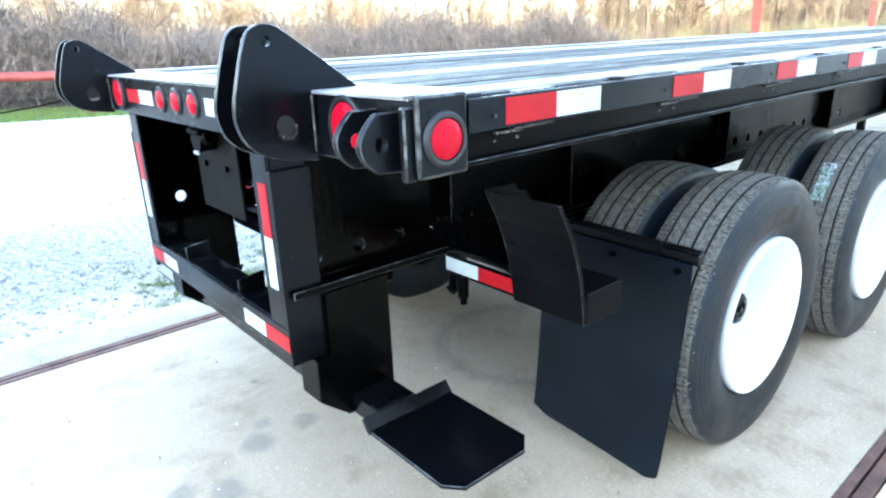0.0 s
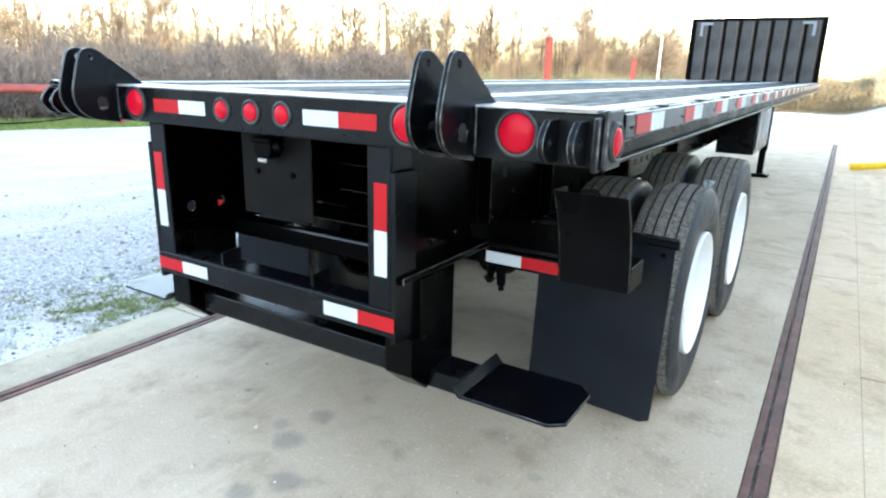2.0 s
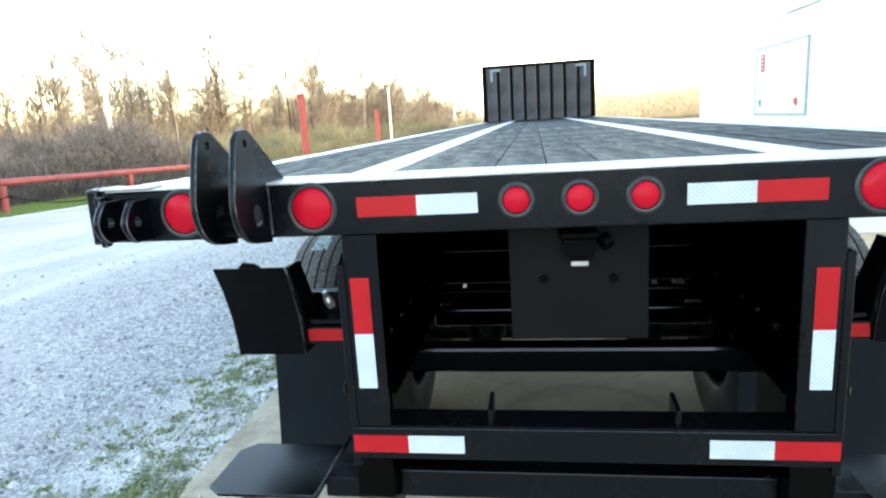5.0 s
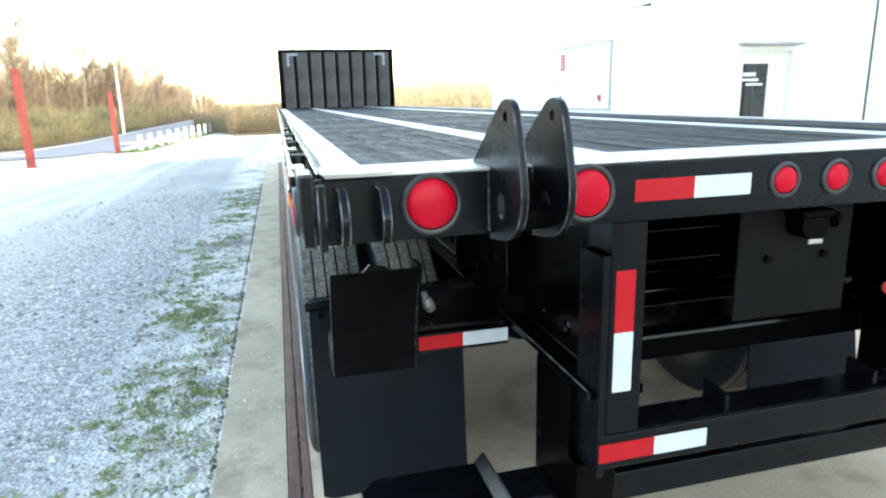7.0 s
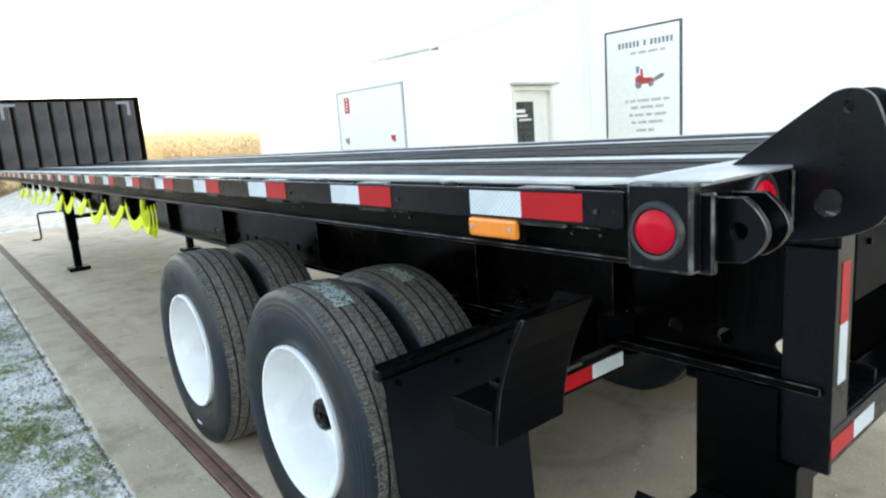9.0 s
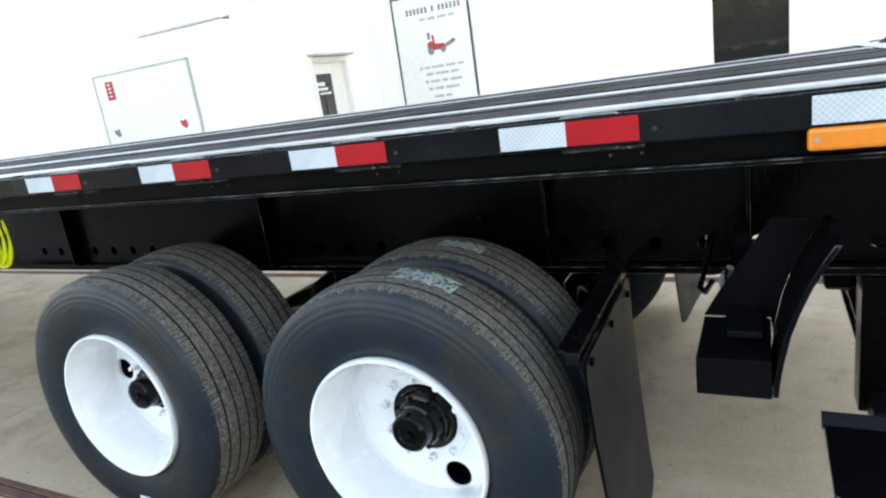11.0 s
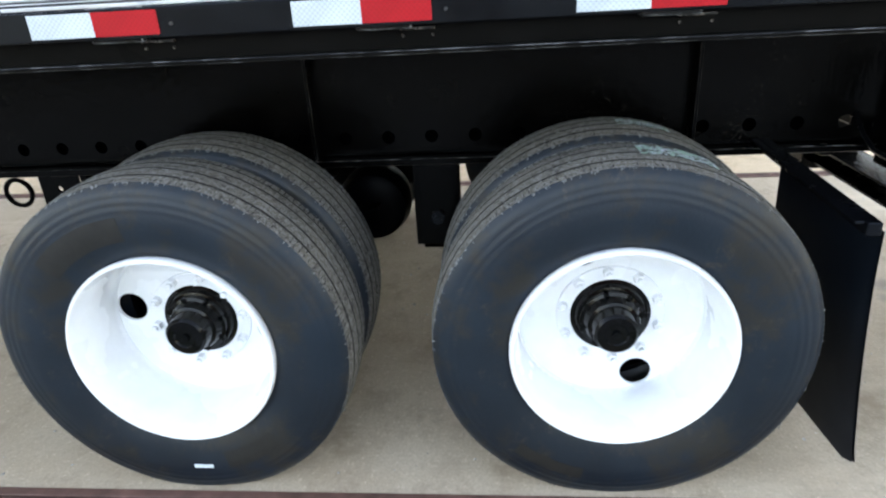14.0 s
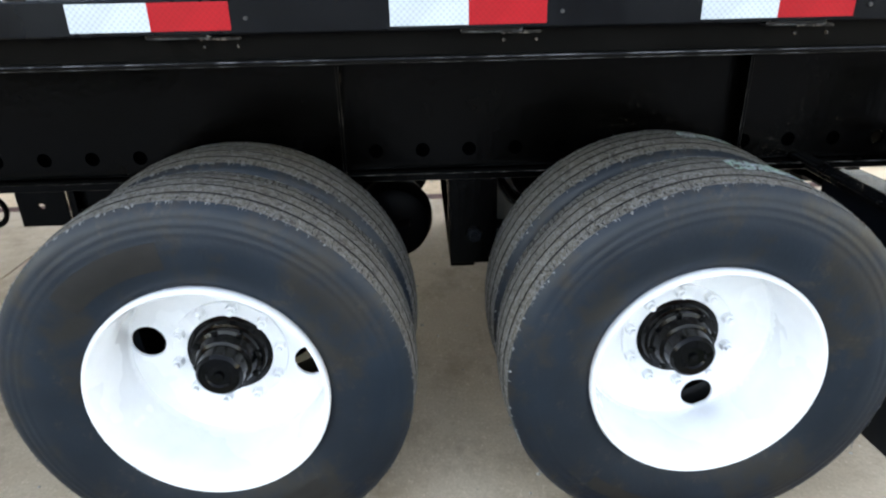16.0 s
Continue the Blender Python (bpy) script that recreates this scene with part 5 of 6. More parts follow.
def board(name, x, y0, y1, z0, z1, label, line):
    ob = thing(name, label, "sign", at=(x, (y0 + y1) / 2, z0))
    bm = B()
    box(bm, x - 0.02, x - 0.001, y0, y1, z0, z1)
    DP("panel", bm, TRIM_WHITE, "", ob)
    bm = B()
    for a, c, e, f in ((y0 - 0.03, y1 + 0.03, z1 + 0.0005, z1 + 0.03), (y0 - 0.03, y1 + 0.03, z0 - 0.03, z0 - 0.0005), (y0 - 0.03, y0 - 0.0005, z0, z1), (y1 + 0.0005, y1 + 0.03, z0, z1)):
        box(bm, x - 0.025, x - 0.001, a, c, e, f)
    DP("frame", bm, line, "", ob)
    return ob


def bar(ob, x, y, z, w, h, mat, name="bar"):
    bm = B()
    box(bm, x - 0.024, x - 0.0205, y - w / 2, y + w / 2, z - h / 2, z + h / 2)
    DP(name, bm, mat, "", ob)


RED_MARK = plain("red_print", (0.5, 0.04, 0.04), 0.5)
GREY_MARK = plain("grey_print", (0.2, 0.2, 0.22), 0.5)
sg = board("wall_sign", WX, 4.40, 5.63, 0.95, 2.83, "white framed wall sign with a red machine picture", DARK_LINE)
# one bar for each letter of the heading, then lines of small print
y = 5.42
for word in (6, 1, 6):
    for i in range(word):
        bar(sg, WX, y - 0.0275, 2.62, 0.038, 0.085, GREY_MARK, "writing_bar")
        y -= 0.064
    y -= 0.05
PALE_MARK = plain("pale_grey_print", (0.45, 0.45, 0.46), 0.5)
for z, start, words in ((2.49, 5.2, (0.10, 0.13, 0.16, 0.08)), (1.79, 5.30, (0.05, 0.09, 0.2, 0.16, 0.1)), (1.69, 5.2, (0.12, 0.22, 0.14)), (1.58, 5.24, (0.06, 0.16, 0.1, 0.2)), (1.47, 5.2, (0.08, 0.14, 0.24)), (1.35, 5.12, (0.17, 0.1))):
    y = start
    for w in words:
        bar(sg, WX, y - w / 2, z, w, 0.04, PALE_MARK, "writing_bar")
        y -= w + 0.035
# the machine: red body and hood, grey seat and roll bar, dark wheels and deck
def flat(ob, outline, mat, name, depth=0.0):
    bm = B()
    prism(bm, outline, "x", WX - 0.0245 - depth, WX - 0.0205)
    DP(name, bm, mat, "", ob)


flat(sg, [(5.12, 2.03), (5.12, 2.13), (5.06, 2.17), (4.98, 2.12), (4.84, 2.11), (4.80, 2.03)], RED_MARK, "red_shape")
flat(sg, [(5.03, 2.1245), (5.03, 2.25), (5.0, 2.25), (4.985, 2.1245)], RED_MARK, "red_shape", 0.001)
flat(sg, [(5.10, 2.19), (5.11, 2.29), (5.05, 2.29), (5.06, 2.24), (5.055, 2.19)], GREY_MARK, "grey_shape", 0.001)
flat(sg, [(4.83, 2.09), (4.70, 2.15), (4.64, 2.15), (4.66, 2.10), (4.80, 2.05)], GREY_MARK, "grey_shape", 0.002)
for wy, wr in ((5.07, 0.052), (4.86, 0.04)):
    bm = B()
    cyl(bm, (WX - 0.028, wy, 2.02), (WX - 0.0205, wy, 2.02), wr, n=20)
    DP("wheel_shape", bm, GREY_MARK, "", sg)
sg = board("wall_sign", AX, 6.80, 8.55, 1.36, 2.24, "white framed board with a red label on the annex", plain("pale_grey_frame", (0.42, 0.42, 0.41), 0.5))
bar(sg, AX, 8.28, 2.05, 0.15, 0.24, RED_MARK, "red_shape")
for i in range(4):
    bar(sg, AX - 0.0045, 8.28, 2.13 - 0.05 * i, 0.05, 0.018, TRIM_WHITE, "writing_bar")
for my, mat in ((8.35, GREY_MARK), (7.07, RED_MARK)):
    bm = B()
    prism(bm, [(my - 0.06, 1.47), (my - 0.02, 1.44), (my + 0.05, 1.49), (my + 0.06, 1.55), (my, 1.54), (my - 0.05, 1.56)], "x", AX - 0.0245, AX - 0.0205)
    DP("machine_shape", bm, mat, "", sg)

# ---- yard things ----
rail_y = thing("barrier_arm", "bent yellow painted pipe barrier on the apron", "barrier", at=(2.0, 11.3, 0))
bm = B()
tube(bm, [(1.98, 11.3, 0.06), (2.3, 11.4, 0.09), (2.6, 11.5, 0.13), (2.85, 11.6, 0.22), (3.05, 11.75, 0.48), (3.22, 11.95, 0.84)], 0.06, 12)
ob = part("pipe", bm, YELLOW_PAINT, rail_y, "", 60)
ob.matrix_parent_inverse = rail_y.matrix_basis.inverted()
bm = B()
box(bm, 2.62, 3.17, 7.35, 8.2, -0.003, 0.012, 0.004)
solid("steel_cover", bm, RUST, "rusty brown steel cover plate on the apron", "cover")
bm = B()
box(bm, 4.42, 4.80, 12.3, 12.7, -0.04, 1.53, 0.03)
solid("utility_box", bm, plain("olive_paint", (0.3, 0.28, 0.14), 0.6), "olive grey utility box beside the building", "box")
bm = B()
cyl(bm, (4.86, 13.2, -0.04), (4.86, 13.2, 2.29), 0.085, n=12)
solid("bollard", bm, plain("pale_yellow_paint", (0.7, 0.62, 0.3), 0.5), "tall pale yellow post beside the building", "bollard", smooth=40)


def beam_post(x, y, h, label):
    ob = thing("steel_post", label, "post", "red gate posts", at=(x, y, float(ground_z(x, y)) - 0.02))
    bm = B()
    w = 0.15
    box(bm, -w, w, -w, -w + 0.025, 0, h, 0.004)
    box(bm, -w, w, w - 0.025, w, 0, h, 0.004)
    box(bm, -0.012, 0.012, -w + 0.0251, w - 0.0251, 0, h)
    part("shaft", bm, RED_STEEL, ob)
    bm = B()
    box(bm, -0.32, 0.32, -0.32, 0.32, 0.0, 0.05)
    part("base_plate", bm, RED_STEEL, ob)


beam_post(-12.95, 33.0, 4.6, "tall red painted steel gate post on gravel")
beam_post(-13.0, 50.3, 4.5, "red painted steel gate post beside the road")
GATE_GREY = plain("weathered_pale_gate_paint", (0.36, 0.36, 0.37), 0.5, vary=0.2)


def pipe_gate(a, b, rise, posts, label):
    """A level pipe over the falling ground, on short props."""
    bm = B()
    za, zb = float(ground_z(*a)) + rise, float(ground_z(*b)) + rise
    cyl(bm, (*a, za), (*b, zb), 0.065, n=10)
    for f in posts:
        x, y, z = a[0] + (b[0] - a[0]) * f, a[1] + (b[1] - a[1]) * f, za + (zb - za) * f
        cyl(bm, (x, y, float(ground_z(x, y)) - 0.02), (x, y, z - 0.03), 0.045, n=8)
    solid("pipe_gate", bm, GATE_GREY, label, "gate", smooth=40)


pipe_gate((-12.75, 50.3), (-0.3, 57.5), 0.72, (0.28, 0.62, 0.97), "low white pipe gate across the drive")
pipe_gate((-13.1, 32.8), (-16.6, 33.0), 0.6, (0.9,), "open white pipe gate swung along the fence")
fence = thing("pipe_fence", "long low red pipe fence on a strip of grass", "fence", at=(-17.0, 3.3, float(ground_z(-17.0, 3.3))))


def fence_at(y, rise=0.0):
    """A point over the fence's line."""
    return Vector((-17.0, y, float(ground_z(-17.0, y)) + rise))


def fence_part(name, bm, mat, label="", smooth=60):
    ob = part(name, bm, mat, fence, label, smooth)
    ob.matrix_parent_inverse = fence.matrix_basis.inverted()


bm = B()
cyl(bm, fence_at(29.5, 1.0), fence_at(-10, 1.0), 0.12, n=12)
cyl(bm, fence_at(-10, 1.0), fence_at(-24, 1.0), 0.12, n=12)
fence_part("rail", bm, RED_STEEL)
POSTS = [3.3 + 6.5 * i for i in range(-4, 5)]
for y in POSTS:
    bm = B()
    cyl(bm, fence_at(y, -0.05), fence_at(y, 0.9), 0.13, n=12)
    fence_part("post", bm, RED_STEEL)
# a dark cable that sags from post to post
for y in POSTS[:-1]:
    bm = B()
    for i in range(10):
        f, g = i / 10, (i + 1) / 10
        cyl(bm, fence_at(y + 6.5 * f, 0.55 - 1.8 * f * (1 - f)) + Vector((0.15, 0, 0)), fence_at(y + 6.5 * g, 0.55 - 1.8 * g * (1 - g)) + Vector((0.15, 0, 0)), 0.02, n=6)
    fence_part("cable", bm, BLACK_DULL, "dark sagging cable")
block = B()
box(block, -0.17, 0.17, -0.16, 0.16, -0.05, 1.25, 0.05, 2)
block = mesh_of(block, TRIM_WHITE)
for i in range(11):
    f = i / 10
    bx, by = -12.4 + 3.0 * f, 55.5 + 33.0 * f ** 1.1
    ob = new("marker_block", block)
    ob.matrix_basis = pose(bx, by, float(ground_z(bx, by)), 0, 0, 10)
    tagged(ob, "white painted marker block along the road edge", "block", "white marker blocks")


def utility_pole(x, y, h, r=0.14):
    ob = thing("utility_pole", "pale weathered utility pole in front of bare woods", "pole", "utility poles", at=(x, y, float(ground_z(x, y)) - 0.03))
    bm = B()
    cyl(bm, (0, 0, 0), (0.05, 0, h), r, r * 0.7, n=10)
    part("pole", bm, plain("pale_wood", (0.55, 0.52, 0.47), 0.8), ob, "", 60)


utility_pole(-27.0, 36.0, 7.0, 0.17)
utility_pole(-21.4, 92.0, 8.6, 0.2)
utility_pole(-18.9, 150.0, 7.2, 0.25)
draped("road", ((-60, 34), (-36, 37), (-22, 40), (-15.5, 46), (-14.4, 57), (-14.9, 70), (-14.6, 90), (-13.6, 120), (-14.4, 150), (-17.5, 225), (-27, 450), (-54, 900), (-60, 900), (-33, 450), (-22, 225), (-20, 150), (-20.4, 120), (-20.3, 90), (-20.3, 70), (-21.5, 60), (-25, 52), (-36, 46), (-60, 43)), ASPHALT, "narrow pale grey asphalt road running off", "road", 0.06)


def field_mat(name, a, b, c):
    k = Mat(name, 0.95)
    col = k.mix(k.ramp(k.noise(0.12, 6, 0.65), [(0.35, 0.0), (0.65, 1.0)]), a, b)
    k.colour(k.mix(k.ramp(k.noise(1.7, 8, 0.75), [(0.45, 0.0), (0.65, 0.7)]), col, c))
    return k.m


draped("ground_field", ((-16.2, -900), (-16.2, 31), (-22, 36), (-36, 33), (-60, 30), (-60, 47), (-36, 50), (-26.5, 56), (-22.5, 64), (-21.3, 75), (-21.2, 120), (-21, 150), (-23, 225), (-34, 450), (-61, 900), (-900, 900), (-900, -900)), field_mat("rough_verge", (0.075, 0.075, 0.045), (0.11, 0.095, 0.06), (0.05, 0.055, 0.03)), "rough dull green ground below the woods", "ground", 0.03)
draped("ground_rough", ((-13.4, 92), (-8.5, 84), (-6.2, 74), (8, 74), (60, 60), (900, 60), (900, 900), (-53, 900), (-26, 450), (-16.5, 225), (-13.2, 150), (-12.4, 120)), field_mat("dry_verge", (0.20, 0.15, 0.085), (0.26, 0.20, 0.12), (0.14, 0.12, 0.06)), "dry brown rough ground beyond the yard", "ground", 0.03)

# ---- vegetation ----
def strips_mesh(name, tris, mats, label, category):
    """One object of many thin triangles, given as arrays of corners."""
    pts = np.concatenate(tris).reshape(-1, 3)
    me = bpy.data.meshes.new("mesh")
    n = len(pts) // 3
    me.from_pydata(pts.tolist(), [], [(3 * i, 3 * i + 1, 3 * i + 2) for i in range(n)])
    for m in mats:
        me.materials.append(m)
    return tagged(new(name, me), label, category, "", "stuff")


gr = np.random.default_rng(11)


def blades(cx, cy, h, w, lean):
    """Upright leaf triangles at many places."""
    n = len(cx)
    a = gr.uniform(0, 2 * np.pi, n)
    l = gr.normal(0, lean, (n, 2))
    base = np.stack([cx, cy, ground_z(cx, cy)], 1)
    side = np.stack([np.cos(a) * w, np.sin(a) * w, np.zeros(n)], 1)
    tip = base + np.stack([l[:, 0] * h, l[:, 1] * h, h], 1)
    return np.stack([base - side, base + side, tip], 1).reshape(-1, 3)


def patches(n, x0, x1, y0, y1, spread, per):
    c = np.stack([gr.uniform(x0, x1, n), gr.uniform(y0, y1, n)], 1)
    return (c[:, None] + gr.normal(0, spread, (n, per, 2))).reshape(-1, 2)


WEED = leaf_mat("weed_leaves", (0.14, 0.19, 0.065), (0.27, 0.30, 0.13))
GRASS = leaf_mat("spring_grass", (0.06, 0.13, 0.025), (0.14, 0.22, 0.06))
TAN_WASHED = leaf_mat("light_washed_dry_grass", (0.50, 0.41, 0.27), (0.72, 0.62, 0.44))
TWIG = leaf_mat("bare_twigs", (0.15, 0.13, 0.11), (0.28, 0.24, 0.20))
SAPLING = leaf_mat("grey_saplings", (0.105, 0.093, 0.079), (0.205, 0.178, 0.146))
BRUSH_GREY = leaf_mat("grey_brush", (0.050, 0.049, 0.051), (0.115, 0.109, 0.108))
BRUSH_OLIVE = leaf_mat("olive_brush", (0.060, 0.0575, 0.046), (0.112, 0.105, 0.083))
BRUSH_RUST = leaf_mat("rusty_brush", (0.20, 0.165, 0.10), (0.32, 0.265, 0.17))
BRUSH_GREEN = leaf_mat("budding_brush", (0.095, 0.10, 0.058), (0.18, 0.175, 0.11))
BARK = plain("grey_brown_bark", (0.075, 0.063, 0.052), 0.9, vary=0.4, scale=1.5)
# bark colour lightened to paint in haze over the deeper trees
BARK_HAZED = plain("hazed_grey_bark", (0.145, 0.122, 0.10), 0.9, vary=0.35, scale=1.5)
STONE = leaf_mat("loose_stones", (0.12, 0.125, 0.123), (0.55, 0.562, 0.548))

c = np.concatenate([patches(44, -2.22, -1.78, 0.3, 11.0, 0.13, 12), patches(14, -2.45, -2.0, 0.3, 7.0, 0.17, 9)])
p = (c[:, None] + gr.normal(0, 0.026, (len(c), 22, 2))).reshape(-1, 2)
p = p[p[:, 0] < -1.715]
strips_mesh("weeds", [blades(p[:, 0], p[:, 1], gr.uniform(0.006, 0.022, len(p)), 0.007, 1.3)], [WEED], "small green weeds growing in gravel", "weeds")
n = 90000
gy = gr.uniform(-10.0, 30.0, n)
gx = -15.95 - gr.uniform(0, 1, n) ** 1.2 * 3.6 + gr.normal(0, 0.12, n)
strips_mesh("grass", [blades(gx, gy, gr.uniform(0.03, 0.09, n), 0.025, 0.5)], [GRASS], "strip of short green grass by the fence", "grass")
# grit on the concrete
n = 1500
gx = np.concatenate([gr.uniform(-1.28, 1.6, 900), gr.uniform(-1.66, -1.42, 350), gr.uniform(1.75, 4.2, 250)])
gy = np.concatenate([gr.uniform(-1.5, 5.0, 900), gr.uniform(-1.0, 6.0, 350), gr.uniform(-1.0, 8.0, 250)])
gs = gr.gamma(2.0, 0.0013, n) + 0.001
ga = gr.uniform(0, 6.28, (n, 1)) + np.array([[0.0, 1.9, 3.3, 4.9]])
gq = np.stack([gx[:, None] + gs[:, None] * np.cos(ga), gy[:, None] + gs[:, None] * np.sin(ga), np.zeros((n, 4))], 2)
gt = np.stack([gx, gy, gs * 0.9], 1)
strips_mesh("grit", [np.stack([gq[:, i], gq[:, (i + 1) % 4], gt], 1).reshape(-1, 3) for i in range(4)], [leaf_mat("loose_grit", (0.12, 0.11, 0.1), (0.75, 0.72, 0.66))], "scattered grit and small pebbles on the concrete", "grit")
# dark soil washed against the kerb
n = 2600
gx = -1.722 - np.abs(gr.normal(0, 0.012, n))
gy = gr.uniform(-1.5, 12.0, n)
gs = gr.gamma(2.0, 0.0018, n) + 0.002
ga = gr.uniform(0, 6.28, (n, 1)) + np.array([[0.0, 1.9, 3.3, 4.9]])
gz = ground_z(gx, gy)
gq = np.stack([gx[:, None] + gs[:, None] * np.cos(ga), gy[:, None] + gs[:, None] * np.sin(ga), np.repeat(gz[:, None], 4, 1)], 2)
gt = np.stack([gx, gy, gz + gs * 0.8], 1)
strips_mesh("soil_crumbs", [np.stack([gq[:, i], gq[:, (i + 1) % 4], gt], 1).reshape(-1, 3) for i in range(4)], [leaf_mat("dark_soil", (0.03, 0.026, 0.02), (0.13, 0.11, 0.08))], "dark soil crumbs washed against the kerb", "soil")
# loose stones on the gravel nearest the path
n = 26000
sx = -1.72 - gr.gamma(1.6, 1.1, n)
sy = gr.uniform(-2.5, 11.0, n)
r = 0.005 + gr.gamma(2.0, 0.0032, n)
octa = np.array([(1, 0, 0), (0, 1, 0), (-1, 0, 0), (0, -1, 0), (0, 0, 0.8)])
fac = np.array([(0, 1, 4), (1, 2, 4), (2, 3, 4), (3, 0, 4)])
ang = gr.uniform(0, 6.28, n)
rot = np.stack([np.stack([np.cos(ang), -np.sin(ang)], 1), np.stack([np.sin(ang), np.cos(ang)], 1)], 1)
pts = octa[None] * gr.uniform(0.7, 1.3, (n, 5, 1))
pts[:, :, :2] = np.einsum("nij,nkj->nki", rot, pts[:, :, :2])
pts = pts * r[:, None, None] + np.stack([sx, sy, ground_z(sx, sy) - 0.001], 1)[:, None]
me = bpy.data.meshes.new("mesh")
me.from_pydata(pts.reshape(-1, 3).tolist(), [], (fac[None] + 5 * np.arange(n)[:, None, None]).reshape(-1, 3).tolist())
me.materials.append(STONE)
tagged(new("gravel_stones", me), "loose grey stones on the gravel lot", "gravel", "", "stuff")


def prisms(a, b, ra, rb):
    """Three-sided tapered sticks between two sets of points."""
    d = b - a
    d /= np.linalg.norm(d, axis=1, keepdims=True) + 1e-9
    ref = np.where(np.abs(d[:, 2:]) > 0.9, np.array([[1.0, 0, 0]]), np.array([[0, 0, 1.0]]))
    u = np.cross(d, ref)
    u /= np.linalg.norm(u, axis=1, keepdims=True) + 1e-9
    w = np.cross(d, u)
    out = []
    cs = [(np.cos(t), np.sin(t)) for t in (0, 2.094, 4.189)]
    A = [a + ra[:, None] * (c * u + s * w) for c, s in cs]
    Bq = [b + rb[:, None] * (c * u + s * w) for c, s in cs]
    for i in range(3):
        j = (i + 1) % 3
        out += [np.stack([A[i], A[j], Bq[j]], 1), np.stack([A[i], Bq[j], Bq[i]], 1)]
    return np.concatenate(out).reshape(-1, 3)


def bare_tree(h, base, seed):
    """A leafless tree: trunk, forked limbs and a spray of twigs. Returns sticks and twigs."""
    g = np.random.default_rng(seed)
    sticks, twigs = [], []
    k = 7
    zs = np.linspace(0, 1, k)
    wob = np.cumsum(g.normal(0, 0.025 * h / k * 2, (k, 2)), 0)
    tr = np.stack([wob[:, 0], wob[:, 1], zs * h * 0.86], 1)
    rad = 0.016 * h * (1 - zs * 0.88)
    sticks.append((tr[:-1], tr[1:], rad[:-1], rad[1:]))
    nb = int(g.integers(13, 20))
    t0 = g.uniform(0.28, 0.98, nb)
    start = np.stack([np.interp(t0, zs, tr[:, i]) for i in range(3)], 1)
    az = g.uniform(0, 6.28, nb)
    up = g.uniform(0.45, 1.5, nb)
    L = h * g.uniform(0.12, 0.34, nb) * (1.15 - t0 * 0.75)
    d = np.stack([np.cos(az), np.sin(az), up], 1)
    d /= np.linalg.norm(d, axis=1, keepdims=True)
    mid = start + d * (L * 0.5)[:, None]
    d2 = d + np.array([0, 0, 0.35]) + g.normal(0, 0.16, (nb, 3))
    d2 /= np.linalg.norm(d2, axis=1, keepdims=True)
    end = mid + d2 * (L * 0.6)[:, None]
    r1 = 0.0055 * h * (1.2 - t0 * 0.8)
    sticks += [(start, mid, r1, r1 * 0.65), (mid, end, r1 * 0.65, r1 * 0.25)]
    nt = 13
    q = g.uniform(0.2, 1.0, (nb, nt, 1))
    tb = np.where(q < 0.5, start[:, None] + (mid - start)[:, None] * q * 2, mid[:, None] + (end - mid)[:, None] * (q - 0.5) * 2).reshape(-1, 3)
    td = np.repeat(d2, nt, 0) + g.normal(0, 0.55, (nb * nt, 3))
    td /= np.linalg.norm(td, axis=1, keepdims=True)
    te = tb + td * (h * g.uniform(0.05, 0.13, nb * nt))[:, None]
    tr2 = np.full(len(tb), 0.0016 * h)
    sticks.append((tb, te, tr2, tr2 * 0.3))
    # finest twigs
    f2 = np.repeat(te, 4, 0) - np.repeat(te - tb, 4, 0) * g.uniform(0, 0.8, (len(te) * 4, 1))
    fd = np.repeat(td, 4, 0) + g.normal(0, 0.6, (len(te) * 4, 3))
    fe = f2 + fd * (h * g.uniform(0.02, 0.06, len(f2)))[:, None]
    sd = np.cross(fd, g.normal(0, 1, fd.shape))
    sd /= np.linalg.norm(sd, axis=1, keepdims=True) + 1e-9
    twigs.append(np.stack([f2 - sd * 0.0011 * h, f2 + sd * 0.0011 * h, fe], 1).reshape(-1, 3))
    S = np.concatenate([prisms(*s_) for s_ in sticks])
    return S + base, np.concatenate(twigs) + base


EDGE = [(-150, -110), (-104, -40), (-84, 8), (-70, 45), (-56, 72), (-40, 90), (-28, 118), (-25, 180), (-38, 330), (-58, 620), (-76, 880)]
EDGE = np.array(EDGE, float)
seg = np.linalg.norm(np.diff(EDGE, axis=0), axis=1)
cum = np.r_[0, np.cumsum(seg)]
variants = [bare_tree(float(h), np.zeros(3), 40 + i) for i, h in enumerate((11.5, 12.5, 10.0, 13.5, 9.0, 11.0, 12.0, 8.0))]
S_near, S_all, T_all = [], [], []
for i in range(720):
    u = gr.uniform(20, 320) if i < 600 else gr.uniform(330, cum[-1])
    c = np.array([np.interp(u, cum, EDGE[:, 0]), np.interp(u, cum, EDGE[:, 1])])
    depth = gr.gamma(1.3, 7.0) * (0.35 if i % 7 == 0 else 1.0)
    c = c + np.array([-0.9, 0.42]) * depth + gr.normal(0, 1.0, 2)
    S, Tw = variants[int(gr.integers(len(variants)))]
    a, sc = gr.uniform(0, 6.28), gr.uniform(0.95, 1.5) * (0.75 if c[1] > 112 else 1.0)
    M = np.array([[np.cos(a), -np.sin(a), 0], [np.sin(a), np.cos(a), 0], [0, 0, 1]]) * sc
    c = [*c, float(ground_z(*c)) - 0.05]
    (S_near if i % 7 == 0 else S_all).append(S @ M.T + c)
    T_all.append(Tw @ M.T + c)
strips_mesh("woods", S_all, [BARK_HAZED], "bare leafless woods lit warm by low sun, bark paled for haze", "woods")
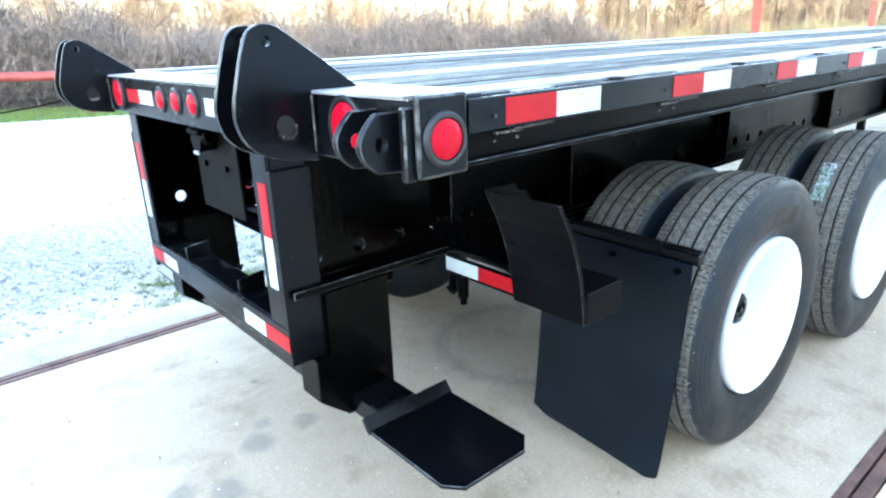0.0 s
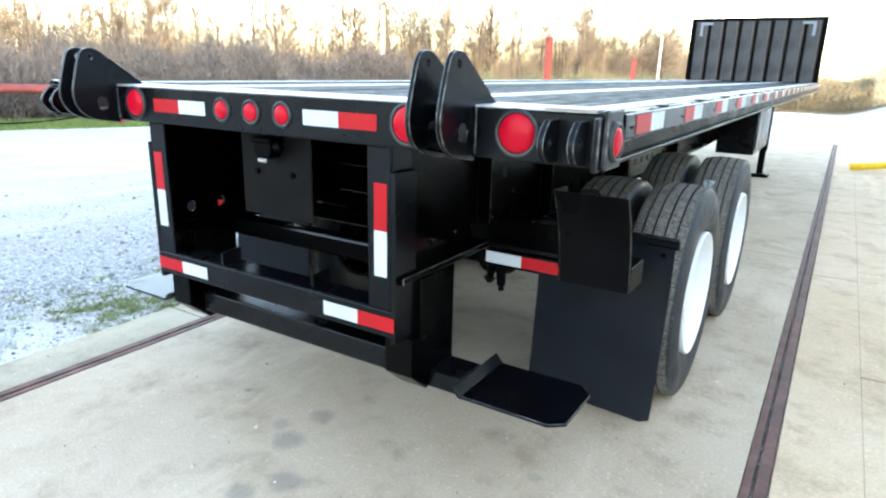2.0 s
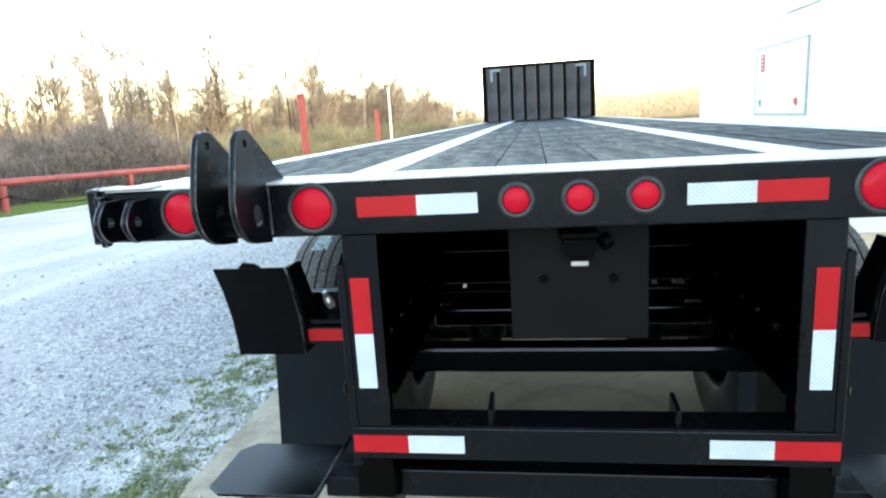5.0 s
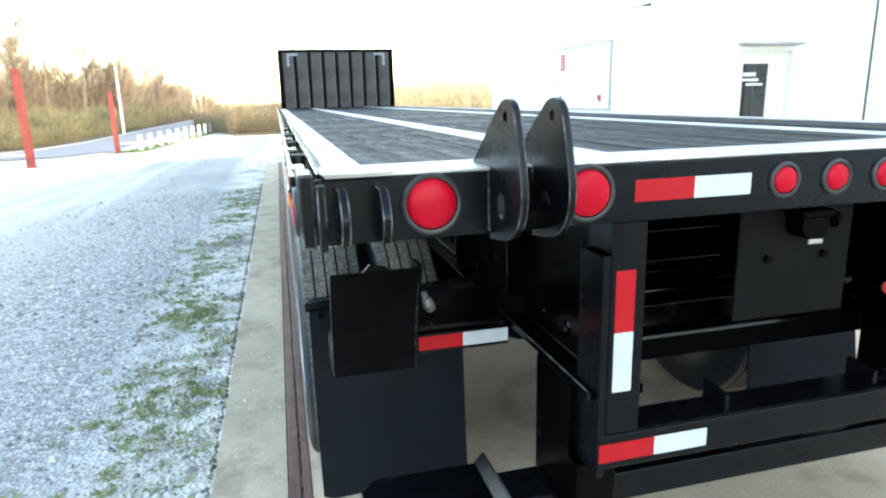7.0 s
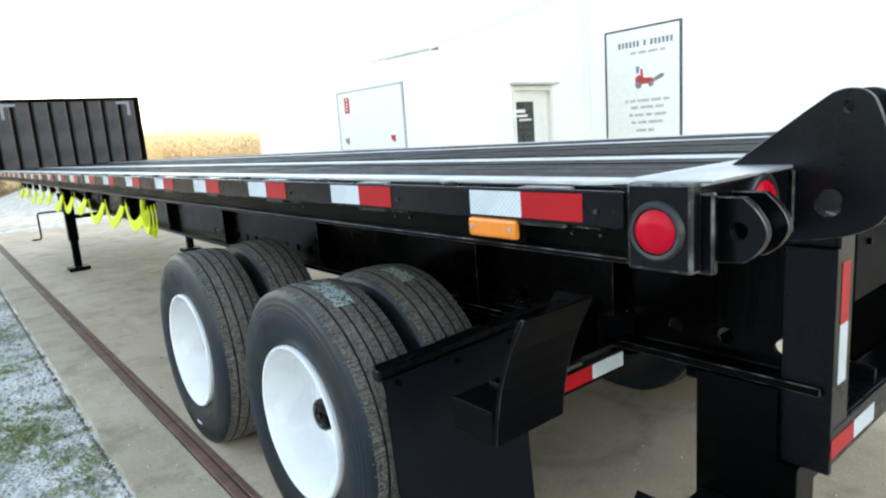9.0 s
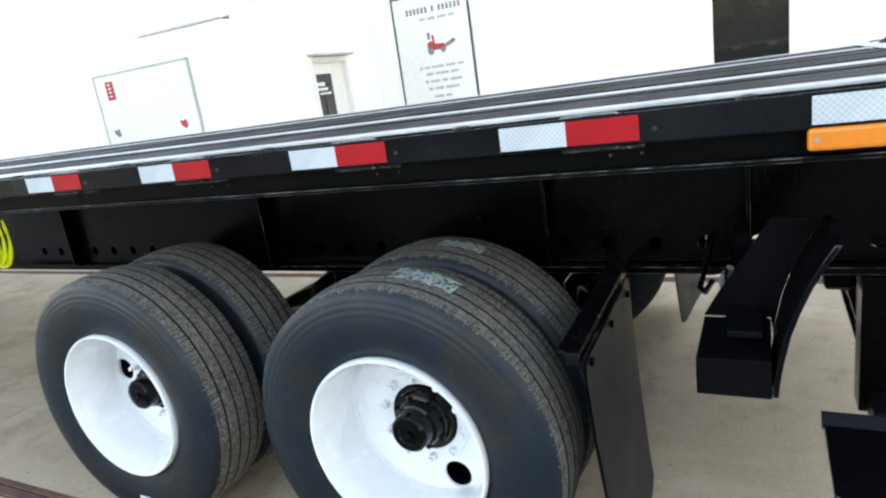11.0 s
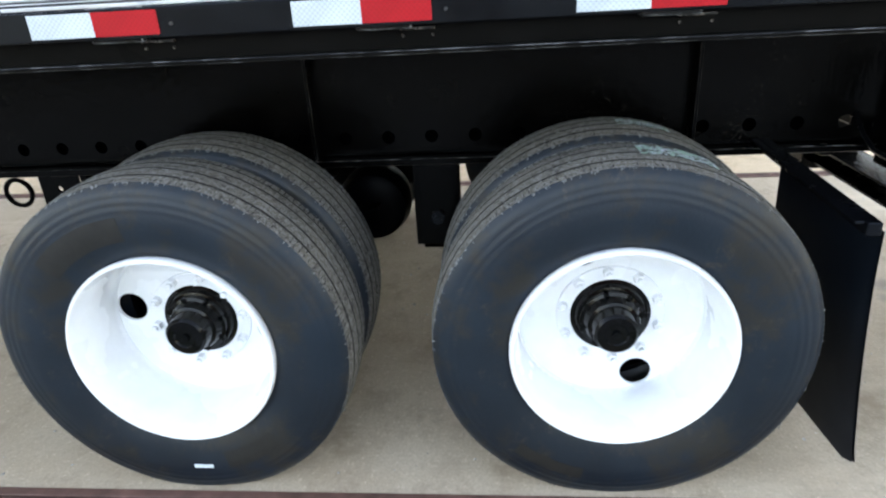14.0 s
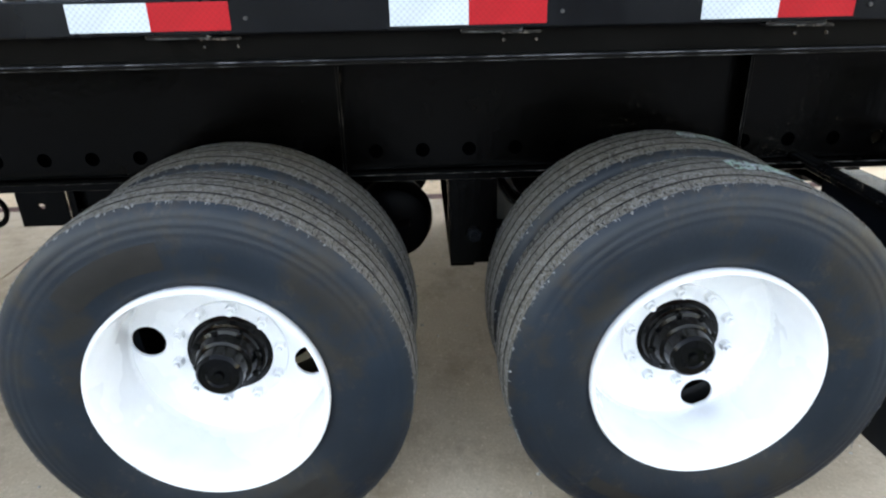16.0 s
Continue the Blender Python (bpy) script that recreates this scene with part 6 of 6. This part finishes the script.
strips_mesh("woods", S_near, [BARK], "darker bare trees standing among the woods", "woods")
strips_mesh("woods_twigs", T_all, [TWIG], "fine bare twigs of the woods", "twigs")
# saplings and undergrowth along the woods
n = 210000
u = gr.uniform(0, 420, n)
d = gr.gamma(1.8, 9, n)
bx = np.interp(u, cum, EDGE[:, 0]) - 0.9 * d
by = np.interp(u, cum, EDGE[:, 1]) + 0.42 * d
strips_mesh("saplings", [blades(bx, by, 2.0 + 8.5 * gr.uniform(0, 1, n) ** 2.6, 0.035, 0.11)], [SAPLING], "close grey saplings among the woods", "saplings")
n = 110000
u = gr.uniform(0, cum[-1], n)
bx = np.interp(u, cum, EDGE[:, 0]) + gr.gamma(1.5, 5, n) * -0.9 + 6
by = np.interp(u, cum, EDGE[:, 1]) + gr.normal(0, 2.0, n)
hh = gr.uniform(0.6, 3.4, n) * (0.75 + 0.3 * np.sin(u * 0.35))
strips_mesh("undergrowth", [blades(bx, by, hh, 0.04, 0.3)], [BRUSH_OLIVE], "brown brush below the woods", "brush")


def thicket(name, bx, by, top, mat, label, width=0.02):
    """Brush: a haze of short crossing twigs under a lumpy top."""
    n = len(bx)
    lump = 0.68 + 0.16 * np.sin(bx * 0.9 + by * 0.5) + 0.2 * np.sin(bx * 0.31 - by * 0.23 + 1.3) + 0.12 * np.sin(by * 2.1 + bx) + gr.normal(0, 0.07, n)
    z = np.maximum(0.1, top * lump) * gr.uniform(0, 1, n) ** 0.8 + ground_z(bx, by)
    d = gr.normal(0, 1, (n, 3)) * [0.6, 0.6, 0.5] + [0, 0, 0.75]
    d *= (np.minimum(top, 2.0) * gr.uniform(0.12, 0.32, n))[:, None]
    base = np.stack([bx, by, z], 1)
    s_ = np.cross(d, gr.normal(0, 1, (n, 3)))
    s_ *= width / (np.linalg.norm(s_, axis=1, keepdims=True) + 1e-9)
    strips_mesh(name, [np.stack([base - s_, base + s_, base + d], 1).reshape(-1, 3)], [mat], label, "brush")


n = 260000
bx = -18.6 - gr.gamma(1.7, 3.2, n)
thicket("brush_thicket", bx, gr.uniform(-26, 34, n), 3.0, BRUSH_GREY, "grey leafless brush behind the red fence", 0.014)
n = 250000
by = 52 + 130 * gr.uniform(0, 1, n) ** 1.3
edge = np.interp(by, [46, 52, 60, 70, 150, 200], [-44, -30, -24, -22.3, -22, -24])
thicket("brush_thicket", edge - gr.gamma(1.5, 3.4, n), by, 3.2, BRUSH_GREEN, "budding olive brush beside the road", 0.02)
n = 250000
by = 76 + gr.gamma(1.5, 14, n)
bx = np.interp(by, [74, 92, 120, 150, 225], [-5.8, -12.6, -11.6, -12.4, -15.8]) + gr.uniform(0, 1, n) ** 1.3 * 62
west = bx < 4
thicket("brush_thicket", bx[west], by[west], 3.4, BRUSH_RUST, "rust brown dry brush beyond the yard", 0.026)
# the eastern growth has its tan paled to stand for light washing over it
thicket("brush_thicket", bx[~west], by[~west], 4.6, TAN_WASHED, "tan dry reeds beyond the yard, paled as if washed by light", 0.026)
n = 9000
bx, by = gr.uniform(-14.0, -8.0, n), gr.uniform(50, 92, n)
keep = np.abs(bx + 12.4 - 0.09 * (by - 55)) < 0.9
strips_mesh("grass", [blades(bx[keep], by[keep], gr.uniform(0.05, 0.2, int(keep.sum())), 0.05, 0.5)], [GRASS], "tufts of grass along the marker blocks", "grass")
